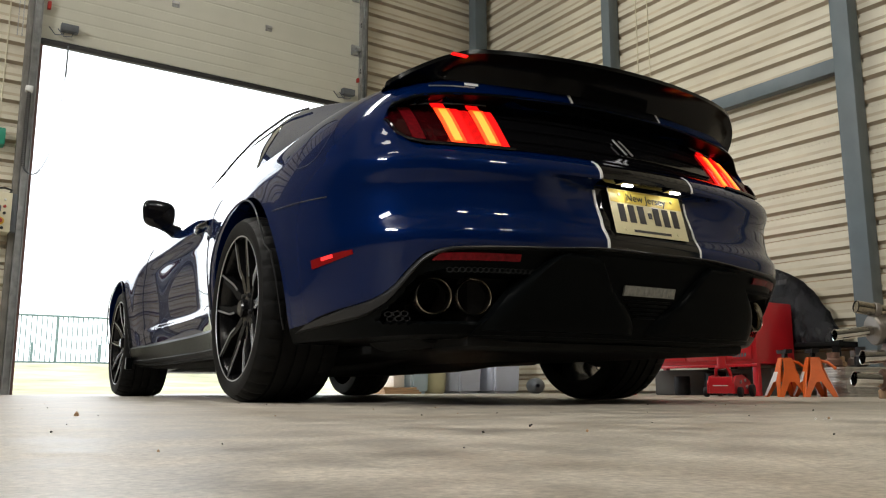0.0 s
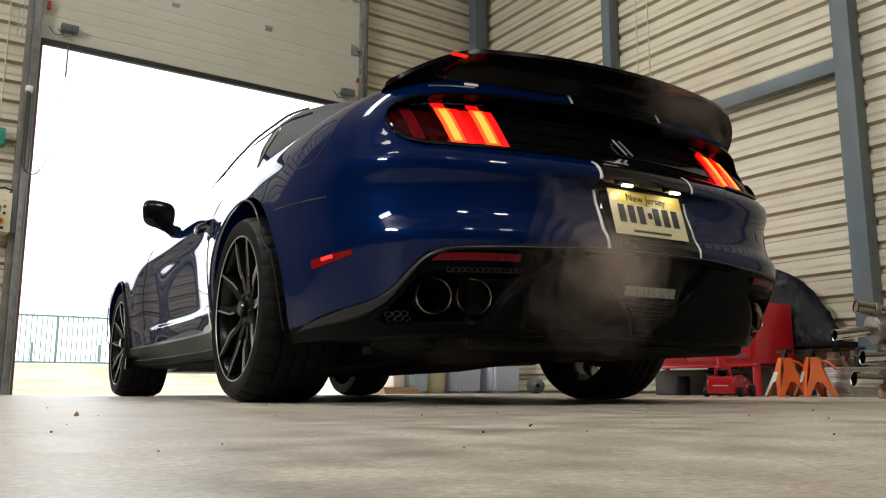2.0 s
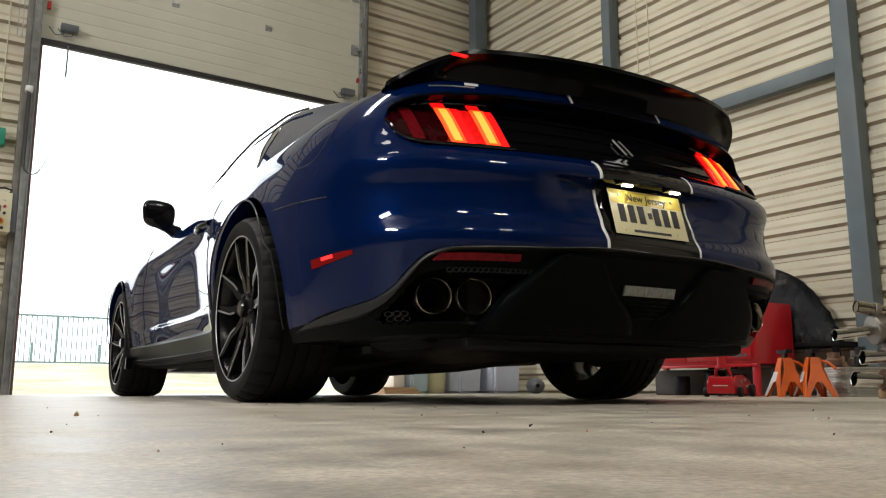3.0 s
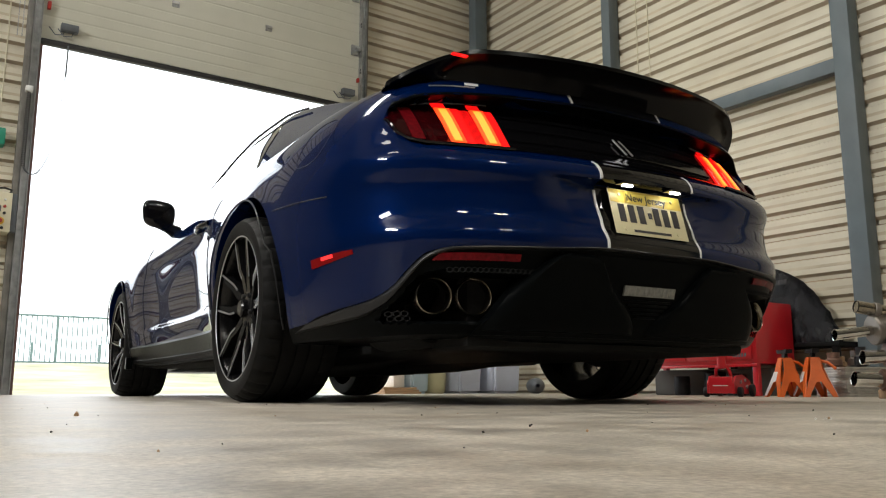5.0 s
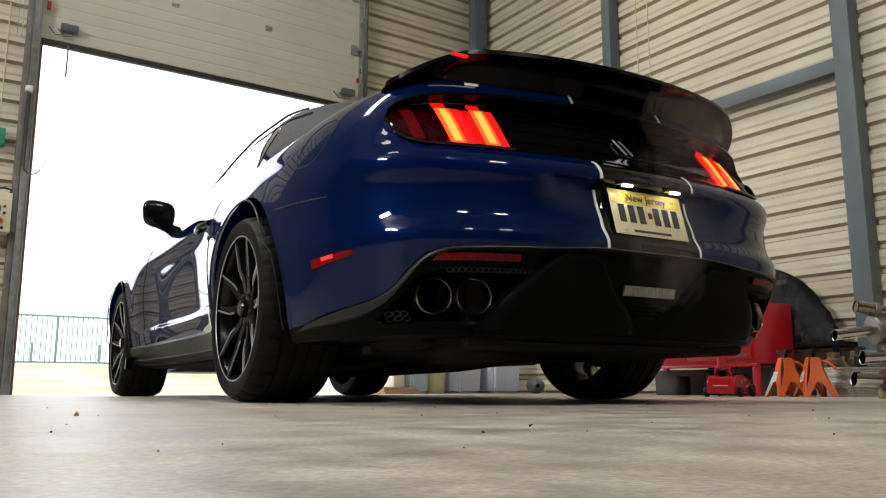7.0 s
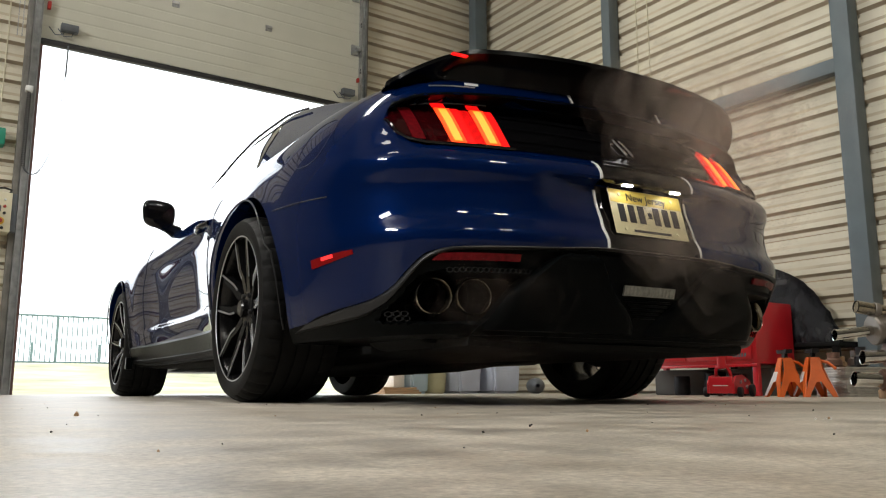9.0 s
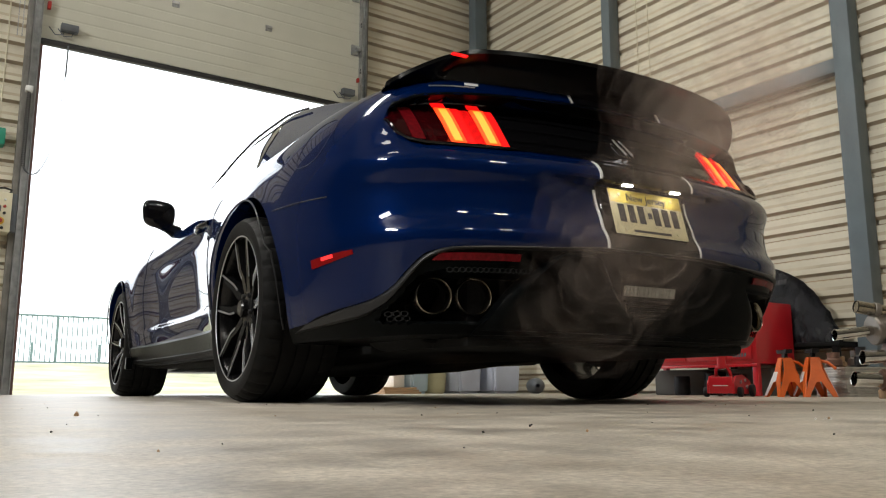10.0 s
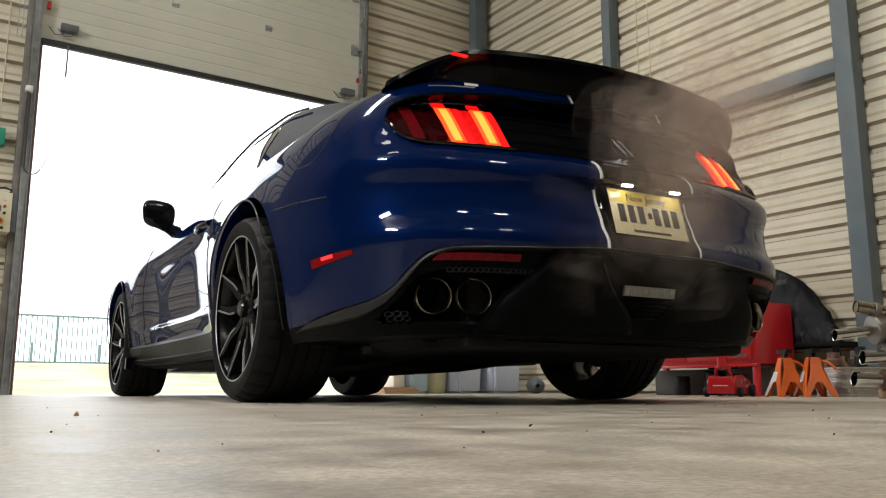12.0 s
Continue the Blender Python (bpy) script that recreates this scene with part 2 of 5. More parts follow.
def slab(bm, front, back):
    """A closed sheet between two grids of points."""
    f, b = [[bm.verts.new(p) for p in r] for r in front], [[bm.verts.new(p) for p in r] for r in back]
    nr, nc = len(f), len(f[0])
    for i in range(nr - 1):
        for j in range(nc - 1):
            bm.faces.new((f[i][j], f[i][j + 1], f[i + 1][j + 1], f[i + 1][j]))
            bm.faces.new((b[i][j], b[i + 1][j], b[i + 1][j + 1], b[i][j + 1]))
    for i in range(nr - 1):
        for j in (0, nc - 1):
            bm.faces.new((f[i][j], f[i + 1][j], b[i + 1][j], b[i][j]))
    for j in range(nc - 1):
        for i in (0, nr - 1):
            bm.faces.new((f[i][j], f[i][j + 1], b[i][j + 1], b[i][j]))


def prism(bm, outline, d0, d1, m):
    """Extrude an outline of (u, v) from depth d0 to d1; m maps (u, v, d)."""
    a = [bm.verts.new(m @ Vector((u, v, d0))) for u, v in outline]
    b = [bm.verts.new(m @ Vector((u, v, d1))) for u, v in outline]
    bm.faces.new(a)
    bm.faces.new(b[::-1])
    for i in range(len(a)):
        j = (i + 1) % len(a)
        bm.faces.new((a[i], b[i], b[j], a[j]))


def words(name, text, size, m, mat, parent, label=""):
    cu = bpy.data.curves.new(name, 'FONT')
    cu.body, cu.size, cu.extrude, cu.align_x, cu.align_y = text, size, 0.0006, 'CENTER', 'CENTER'
    tmp = new(name, cu)
    me = bpy.data.meshes.new_from_object(tmp.evaluated_get(bpy.context.evaluated_depsgraph_get()))
    bpy.data.objects.remove(tmp)
    me.materials.append(mat)
    ob = new(name, me)
    ob.parent = parent
    ob.matrix_basis = m
    if label:
        ob["label"] = label
    return ob


def curve(xs, ys, x):
    """A smooth monotone-ish curve through a few stations."""
    if x <= xs[0]:
        return ys[0]
    if x >= xs[-1]:
        return ys[-1]
    i = max(k for k in range(len(xs) - 1) if xs[k] <= x)

    def slope(k):
        if k == 0 or k == len(xs) - 1:
            return 0.0
        a, b = (ys[k] - ys[k - 1]) / (xs[k] - xs[k - 1]), (ys[k + 1] - ys[k]) / (xs[k + 1] - xs[k])
        return 0.0 if a * b <= 0 else 2 * a * b / (a + b)
    h = xs[i + 1] - xs[i]
    t = (x - xs[i]) / h
    m0, m1 = slope(i) * h, slope(i + 1) * h
    return (2 * t ** 3 - 3 * t * t + 1) * ys[i] + (t ** 3 - 2 * t * t + t) * m0 + (3 * t * t - 2 * t ** 3) * ys[i + 1] + (t ** 3 - t * t) * m1


# ---- the hall ----
WALL_X, DOOR_Y, TOP = 3.64, 4.50, 5.2
PITCH = 0.172


def cladding(name, start, along, inward, length, z0, z1, label):
    """Horizontally ribbed sheet; inward points into the hall, the crowns lie on the start line."""
    bm = bmesh.new()
    start, along, inward = Vector(start), Vector(along), Vector(inward)
    prof = []
    k = math.floor((z0 - 0.706) / PITCH)
    while 0.706 + k * PITCH < z1:
        b = 0.706 + k * PITCH
        # index 2 is the downward slope, with its shade painted in
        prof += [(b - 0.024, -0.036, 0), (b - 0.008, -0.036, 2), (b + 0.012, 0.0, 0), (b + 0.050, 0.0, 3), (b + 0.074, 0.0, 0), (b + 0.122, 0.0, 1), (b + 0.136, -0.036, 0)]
        k += 1
    prof = [(max(z0, min(z1, z)), d, m) for z, d, m in prof]
    n = max(1, int(length / 1.05))
    cols = []
    for i in range(n + 1):
        p = start + along * (length * i / n)
        cols.append([bm.verts.new(p + inward * d + Vector((0, 0, z))) for z, d, m in prof])
    for a, b in zip(cols, cols[1:]):
        for j in range(len(prof) - 1):
            if prof[j + 1][0] - prof[j][0] > 1e-4:
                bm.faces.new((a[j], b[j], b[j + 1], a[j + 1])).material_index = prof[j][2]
    # outer skin
    o = [bm.verts.new(start - inward * 0.12 + along * (length * s) + Vector((0, 0, z))) for s, z in ((0, z0), (1, z0), (1, z1), (0, z1))]
    bm.faces.new(o)
    ob = finish(name, bm, CREAM, None, "", 0, [CREAM, DIRT, RIB_SHADE, DUST])
    return tagged(ob, label, "wall", kind="structure")


LAB = "cream ribbed metal cladding wall with brown dust and darkened rib undersides"
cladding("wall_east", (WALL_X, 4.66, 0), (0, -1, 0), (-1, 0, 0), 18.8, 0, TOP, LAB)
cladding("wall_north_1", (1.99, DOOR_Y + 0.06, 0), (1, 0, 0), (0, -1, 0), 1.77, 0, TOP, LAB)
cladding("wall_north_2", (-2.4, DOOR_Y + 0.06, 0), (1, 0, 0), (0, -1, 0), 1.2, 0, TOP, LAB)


# unseen walls that close the hall, kept dark to dim reflections in the paint
def plain_wall(name, x0, x1, y0, y1, z0, z1):
    bm = bmesh.new()
    box(bm, x0, x1, y0, y1, z0, z1)
    tagged(finish(name, bm, HALL_GREY, smooth=0), "unseen plain grey wall closing the hall", "wall", kind="structure")


plain_wall("wall_west_1", -9.2, -9.0, -14.1, -1.52, 0, TOP)
plain_wall("wall_west_2", -9.2, -9.0, -0.08, 4.7, 0, TOP)
plain_wall("wall_west_3", -9.2, -9.0, -1.52, -0.08, 0, 4.14)
plain_wall("wall_west_4", -9.2, -9.0, -1.52, -0.08, 4.96, TOP)
plain_wall("wall_south", -9.2, 3.76, -14.3, -14.1, 0, TOP)
plain_wall("wall_north_4", -9.0, -2.402, DOOR_Y + 0.06, DOOR_Y + 0.2, 0, TOP)

bm = bmesh.new()
box(bm, -1.2, 1.99, DOOR_Y + 0.08, DOOR_Y + 0.2, 4.7, TOP)
tagged(finish("wall_north_3", bm, CREAM, smooth=0), "cream lintel above the sectional door", "wall", kind="structure")

# roof, open where the rooflights are
bm = bmesh.new()
cuts_y = sorted({-14.2, 4.8} | {round(r[1] + e * r[3] / 2 + e * 0.02, 3) for r in ROOFLIGHTS for e in (-1, 1)})
for y0, y1 in zip(cuts_y, cuts_y[1:]):
    gaps = sorted((r[0] - r[2] / 2 - 0.02, r[0] + r[2] / 2 + 0.02) for r in ROOFLIGHTS if abs((y0 + y1) / 2 - r[1]) < r[3] / 2 + 0.02)
    xs = [-9.2] + [v for g in gaps for v in g] + [3.9]
    for x0, x1 in zip(xs[0::2], xs[1::2]):
        box(bm, x0, x1, y0, y1, TOP + 0.02, TOP + 0.14)
tagged(finish("ceiling", bm, ROOF_IN, smooth=0), "pale metal roof with rooflight openings", "ceiling", kind="structure")

# floor and ground
bm = bmesh.new()
box(bm, -9.2, 3.9, -14.2, DOOR_Y + 0.2, -0.2, 0.0)
tagged(finish("floor", bm, CONCRETE, smooth=0), "smooth beige concrete floor with faint stains and grit", "floor", kind="structure")
bm = bmesh.new()
rows = []
for y in [4.7, 5.5, 6.5, 7.5, 8.5, 9.5, 11, 12.5, 14, 15.5, 17, 20, 30, 60, 150, 600, 2500]:
    z = curve([4.7, 7.0, 10.5, 15.5, 22, 60], [-0.02, 0.0, 0.16, 0.555, 0.50, -3.0], y)
    rows.append([Vector((x, y, z + 0.02 * noise.noise((x * 0.7, y * 0.7, 3)))) for x in [-2500, -400, -100, -40, -20, -10, -6, -3, -1, 1, 3, 6, 10, 20, 40, 100, 400, 2500]])
grid(bm, rows)
tagged(finish("ground", bm, GRASS), "pale dry grass bank rising to the fence", "ground", kind="structure")
bm = bmesh.new()
rows = [[Vector((x, y, z)) for x in (-2500, -9.3, 4.0, 2500)] for y, z in ((-2500, -0.05), (-14.3, -0.05), (4.705, -0.05))]
grid(bm, rows)
tagged(finish("ground_behind", bm, GRASS), "pale ground round the hall", "ground", kind="structure")


# steel frame
def column(name, x0, x1, y0, y1):
    bm = bmesh.new()
    box(bm, x0, x1, y0, y1, 0.012, TOP, 0.006)
    box(bm, x0 - 0.04, x1 - 0.01, y0 - 0.05, y1 + 0.05, 0.0, 0.012)
    return tagged(finish(name, bm, STEEL_GREY), "grey painted steel hall column beside cladding", "column", "hall columns", "structure")


column("column", 3.50, 3.632, 2.345, 2.45)
column("column", 3.50, 3.632, 0.03, 0.165)
column("column", 3.50, 3.632, -2.3, -2.11)
column("column", 3.50, 3.632, -4.6, -4.41)
column("column", 3.39, 3.56, 4.36, 4.49)


def rail_beam(name, y0, y1):
    bm = bmesh.new()
    box(bm, 3.52, 3.60, y0, y1, 2.325, 2.435, 0.006)
    return tagged(finish(name, bm, STEEL_GREY), "grey painted horizontal steel rail between columns", "beam", "wall rails", "structure")


rail_beam("wall_rail", 0.168, 2.342)
rail_beam("wall_rail", 2.453, 4.358)

# roof rafters
for y in (-9.2, -6.9, -4.5, -2.2, 0.07, 2.36):
    bm = bmesh.new()
    box(bm, -8.9, 3.49, y - 0.07, y + 0.07, 4.92, 4.95)
    box(bm, -8.9, 3.49, y - 0.012, y + 0.012, 4.95, 5.19)
    tagged(finish("rafter", bm, STEEL_GREY, smooth=0), "grey steel roof rafter", "beam", "rafters", "structure")

# sectional door, raised
door = thing("door_1", pose(0, 0, 0), "raised cream sectional overhead door with black bottom seal", "door", kind="structure")
z = 3.02
for i in range(3):
    bm = bmesh.new()
    h = 0.615
    prof = [(0, 0.0)]
    for r in range(1, 6):
        c = h * r / 6
        prof += [(c - 0.012, 0.0), (c - 0.003, 0.003), (c + 0.003, 0.003), (c + 0.012, 0.0)]
    prof += [(h - 0.003, 0.0)]
    grid(bm, [[Vector((x, DOOR_Y + d, z + u)) for x in (-1.15, 0.4, 1.93)] for u, d in prof])
    box(bm, -1.15, 1.93, DOOR_Y + 0.008, DOOR_Y + 0.045, z, z + h - 0.003)
    part("panel", bm, DOOR_PAINT, door, smooth=0)
    for x in (-0.04, 0.89):
        bm = bmesh.new()
        box(bm, x - 0.035, x + 0.035, DOOR_Y - 0.006, DOOR_Y, z + h - 0.035, z + h + 0.028, 0.002)
        box(bm, x - 0.03, x + 0.03, DOOR_Y - 0.013, DOOR_Y - 0.006, z + h - 0.008, z + h + 0.002)
        part("hinge", bm, GALV, door, "galvanised hinge plate")
    for x in (-1.10, 1.86):
        bm = bmesh.new()
        box(bm, x - 0.04, x + 0.04, DOOR_Y - 0.03, DOOR_Y, z + h - 0.06, z + h + 0.05, 0.004)
        revolve(bm, [(0.022, 0), (0.022, 0.05)], 12, pose(x, DOOR_Y - 0.05, z + h, 0, 90, 0))
        part("roller_bracket", bm, GALV, door)
    z += h
bm = bmesh.new()
box(bm, -1.15, 1.93, DOOR_Y - 0.004, DOOR_Y + 0.05, 2.965, 3.018, 0.01)
part("bottom_seal", bm, SEAL, door, "black rubber bottom seal")
for x in (-0.94, 1.78):
    bm = bmesh.new()
    box(bm, x - 0.07, x + 0.07, DOOR_Y - 0.07, DOOR_Y - 0.002, 3.10, 3.165, 0.006)
    for dx in (-0.04, 0.03):
        tube(bm, [(x + dx, DOOR_Y - 0.04, 3.10), (x + dx - 0.01, DOOR_Y - 0.05, 3.06), (x + dx - 0.07, DOOR_Y - 0.03, 3.055), (x + dx - 0.12, DOOR_Y - 0.02, 3.12)], 0.005, 6)
    part("switch_box", bm, DARK_GREY, door, "dark grey switch box with cables")
bm = bmesh.new()
box(bm, -1.128, -1.098, DOOR_Y - 0.05, DOOR_Y - 0.01, 3.27, 3.34, 0.006)
part("spring_catch", bm, RED_PLASTIC, door, "red safety catch")
bm = bmesh.new()
box(bm, 1.885, 1.908, DOOR_Y - 0.05, DOOR_Y - 0.01, 3.27, 3.315, 0.005)
part("spring_catch", bm, RED_PLASTIC, door, "red safety catch")


# door tracks and jambs
def track(name, x, s):
    bm = bmesh.new()
    box(bm, x - 0.03, x + 0.03, DOOR_Y - 0.02, DOOR_Y + 0.06, 0, 4.9)
    box(bm, x - 0.03, x - 0.024, DOOR_Y - 0.07, DOOR_Y - 0.02, 0, 4.9)
    box(bm, x + 0.024, x + 0.03, DOOR_Y - 0.07, DOOR_Y - 0.02, 0, 4.9)
    ob = tagged(finish(name, bm, GALV, smooth=0), "galvanised steel door track with bolt slots", "door track", "door tracks", "structure")
    for k in range(9):
        bm = bmesh.new()
        for dz in (0, 0.03):
            box(bm, x + s * 0.031 - 0.004, x + s * 0.031 + 0.004, DOOR_Y - 0.055, DOOR_Y - 0.04, 0.25 + 0.52 * k + dz, 0.27 + 0.52 * k + dz)
        part("slot", bm, SEAL, ob)
    bm = bmesh.new()
    box(bm, x + s * 0.032, x + s * 0.06, DOOR_Y + 0.02, DOOR_Y + 0.2, 0, 3.02)
    part("seal_strip", bm, ROSE, ob, "brown rubber jamb seal")
    bm = bmesh.new()
    box(bm, min(x - s * 0.075, x - s * 0.032), max(x - s * 0.075, x - s * 0.032), DOOR_Y - 0.015, DOOR_Y + 0.06, 0, 4.9, 0.004)
    part("jamb", bm, JAMB, ob, "dull grey steel door jamb")
    return ob


track("track_1", -1.19, 1)
track("track_2", 1.95, -1)

# ---- outdoors: fence and distance ----
FENCE_Y = 15.5
for k in range(-3, 6):
    x0 = -1.42 + k * 2.33
    f = thing("fence_panel", pose(x0, FENCE_Y, 0.5), "thin teal metal railing panel on the grass bank", "fence", "fence panels")
    for z, nm in ((1.02, "top_rail"), (0.075, "bottom_rail")):
        bm = bmesh.new()
        box(bm, 0, 2.33, -0.018, 0.018, z - 0.02, z + 0.02, 0.003)
        part(nm, bm, TEAL, f)
    bm = bmesh.new()
    box(bm, -0.025, 0.025, -0.025, 0.025, 0.0, 1.04)
    part("post", bm, TEAL, f)
    bm = bmesh.new()
    tube(bm, [(0, 0, 0.075), (0, 0, 1.02)], 0.0115, 6)
    bar = part("bar", bm, TEAL, f)
    bar.location.x = 0.097
    for i in range(2, 24):
        o = bar.copy()
        scene.collection.objects.link(o)
        o.location.x = 0.097 * i
for k, (x, y, w, h) in enumerate([(6, 118, 9, 4.6), (17, 120, 12, 3.4), (31, 122, 8, 5.0), (-8, 125, 10, 3.6), (44, 119, 14, 3.8), (60, 124, 12, 3.0)]):
    s = thing("shed", pose(x, y, -3.4), "haze-paled teal shed far behind the fence", "shed", "far sheds")
    bm = bmesh.new()
    box(bm, -w / 2, w / 2, -3, 3, -0.8, h)
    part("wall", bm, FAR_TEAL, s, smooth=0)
    bm = bmesh.new()
    prism(bm, [(-w / 2 - 0.3, h), (w / 2 + 0.3, h), (w / 2 - 0.5, h + 0.8), (-w / 2 + 0.5, h + 0.8)], -3.2, 3.2, Matrix(((1, 0, 0, 0), (0, 0, 1, 0), (0, 1, 0, 0.004), (0, 0, 0, 1))))
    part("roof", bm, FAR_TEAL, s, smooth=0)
for x, y in ((0.80, 18.0), (2.30, 18.2)):
    bm = bmesh.new()
    tube(bm, [(x, y, 0.45), (x, y, 1.10)], 0.03, 8)
    tagged(finish("bollard", bm, TEAL), "slim teal marker post behind the fence", "post", "marker posts")

# ---- the car: +y forward, rear axle at the origin ----
CAR_TURN = -3.91
car = thing("car", pose(0, 0, 0, 0, 0, CAR_TURN), "dark blue sports coupe with black stripes and lit tail lamps", "car")
YC, YF = -0.35, 2.95
ZR = [0.14, 0.20, 0.28, 0.36, 0.42, 0.455, 0.475, 0.535, 0.56, 0.60, 0.64, 0.665, 0.690, 0.722, 0.745, 0.80, 0.86, 0.92, 0.96, 1.00, 1.03]
YR = [0.98, 1.08, 1.130, 1.155, 1.180, 1.194, 1.195, 1.168, 1.165, 1.165, 1.172, 1.178, 1.176, 1.158, 1.130, 1.112, 1.092, 1.066, 1.046, 1.022, 0.99]
ZP = [0.14, 0.20, 0.28, 0.40, 0.52, 0.64, 0.72, 0.79, 0.85, 0.91, 0.96, 1.00, 1.03]
XP = [0.86, 0.92, 0.955, 0.98, 0.998, 1.0, 0.99, 0.972, 0.945, 0.905, 0.855, 0.79, 0.73]
NY = 2.1


def corner(z):
    """How square the tail is in plan at a height."""
    return curve([0.30, 0.45, 0.62, 0.80], [5.6, 5.3, 6.3, 12.0], z)


def bow(z):
    """How far the tail bows towards its corners."""
    return curve([0.45, 0.62, 0.80], [0.05, 0.14, 0.22], z)


def dent(x, z):
    """The hollow in the bumper for the plate."""
    def step(a, b, v):
        q = min(1, max(0, (v - a) / (b - a)))
        return q * q * (3 - 2 * q)
    return 0.043 * step(0.44, 0.20, abs(x)) * min(1, max(0, (z - 0.55) / 0.11)) * step(0.678, 0.662, z) + recess(x, z)


def panel_low(x):
    return curve([0, 0.35, 0.60, 0.69, 0.745, 0.775, 0.788], [0.742, 0.745, 0.745, 0.748, 0.762, 0.79, 0.83], abs(x))


def panel_high(x):
    return curve([0, 0.35, 0.60, 0.69, 0.745, 0.775, 0.788], [0.945, 0.938, 0.926, 0.916, 0.897, 0.872, 0.84], abs(x))


def recess(x, z):
    """The tail panel and lamps lean in under the deck edge."""
    if abs(x) >= 0.788:
        return 0.0
    lo, hi = panel_low(x), panel_high(x)
    if z < lo + 0.001 or z > hi + 0.001:
        return 0.0
    q = (z - lo) / max(0.01, hi - lo)
    return (0.022 + 0.066 * q) * curve([0.0, 0.66, 0.75, 0.788], [1.0, 1.0, 0.6, 0.15], abs(x))


PROFILE = np.polyfit(ZP, XP, 6)


def half_width(y, z):
    door = math.exp(-((y - 1.28) / 0.72) ** 6)
    w = 0.949 - 0.018 * math.exp(-((y - 1.30) / 0.85) ** 4) - 0.10 * max(0.0, y - 2.85) ** 2
    x = w * float(np.polyval(PROFILE, max(z, 0.14)))
    for c in (0.0, 2.72):
        r = math.hypot(y - c, z - 0.345)
        x += 0.016 * math.exp(-((r - 0.375) / 0.075) ** 2)
    x -= door * curve([0.24, 0.365, 0.405, 0.70, 0.80], [0.022, 0.006, 0.029, 0.029, 0.0], z)
    return x


def rear_y(x, z):
    """The tail's surface: y at a place across and up."""
    w = half_width(-0.85, z)
    L = curve(ZR, YR, z) + YC
    v = max(0.0, 1 - min(1, abs(x) / w) ** corner(z)) ** (1 / NY)
    return YC - (L - bow(z) * x * x) * v + dent(x, z)


def shoulder(y):
    return curve([-1.2, -0.7, -0.3, 0.1, 0.5, 1.0, 2.0, 2.6, 3.1, 3.7], [0.985, 0.985, 0.965, 0.93, 0.90, 0.885, 0.90, 0.885, 0.82, 0.68], y)


def skirt(y):
    return curve([-1.2, -0.5, 0.3, 2.3, 3.3, 3.7], [0.185, 0.185, 0.185, 0.18, 0.16, 0.17], y)


def split_line(x, y):
    """Where blue bodywork ends and the black lower trim begins."""
    if y > -0.45:
        return 0.240
    ax = abs(x)
    return curve([0.0, 0.185, 0.41, 0.60, 0.675, 0.705, 0.737, 0.752, 0.770, 0.79, 0.818, 0.845, 0.888, 0.914, 0.926, 0.95],
                 [0.459, 0.459, 0.445, 0.438, 0.436, 0.431, 0.419, 0.401, 0.377, 0.345, 0.316, 0.299, 0.282, 0.266, 0.250, 0.240], ax)


def contour():
    """Stations round one half: (kind, parameter)."""
    us = list(np.linspace(0, 0.8, 45))
    va = (1 - 0.8 ** 7) ** (1 / NY)
    us += [(1 - v ** NY) ** (1 / 7) for v in np.linspace(va, 0, 34)[1:]]
    out = [("rear", u) for u in us]
    out += [("side", y) for y in np.linspace(YC, YF, 104)[1:]]
    out += [("front", t) for t in np.linspace(0, 1, 20)[1:]]
    return out


def place(kind, t, z):
    if kind == "side":
        return half_width(t, z), t
    a = t * math.pi / 2
    if kind == "rear":
        L = curve(ZR, YR, z) + YC
        v = max(0.0, 1 - t ** corner(z)) ** (1 / NY)
        w = half_width(max(YC - L * v, -0.85), z) if t < 1 else half_width(YC, z)
        y = YC - (L - bow(z) * (t * w) ** 2) * v
        return t * w, y + dent(t * w, z)
    L = 3.61 - YF - 0.12 * max(0, z - 0.5)
    y = YF + L * math.sin(a) ** (2 / 2.4)
    return half_width(min(y, 3.2), z) * max(0.0, math.cos(a)) ** (2 / 2.6), y


NH = 64


def heights(kind, x, zm, ze):
    """Rows of the bodywork; one pair lies on the upper and lower edge of the lamps."""
    lo, hi = zm + 0.815 * (ze - zm), zm + 0.830 * (ze - zm)
    if kind == "rear":
        q = min(1.0, max(0.0, (x - 0.80) / 0.12))
        lo, hi = panel_low(x) * (1 - q) + lo * q, max(panel_high(x), panel_low(x) + 0.01) * (1 - q) + hi * q
    zs = [zm + (lo - zm) * k / 37 for k in range(38)] + [lo + 0.003] + [lo + (hi - lo) * k / 12 for k in range(1, 13)]
    zs += [hi + 0.003] + [hi + 0.003 + (ze - hi - 0.003) * k / 12 for k in range(1, 13)]
    return zs


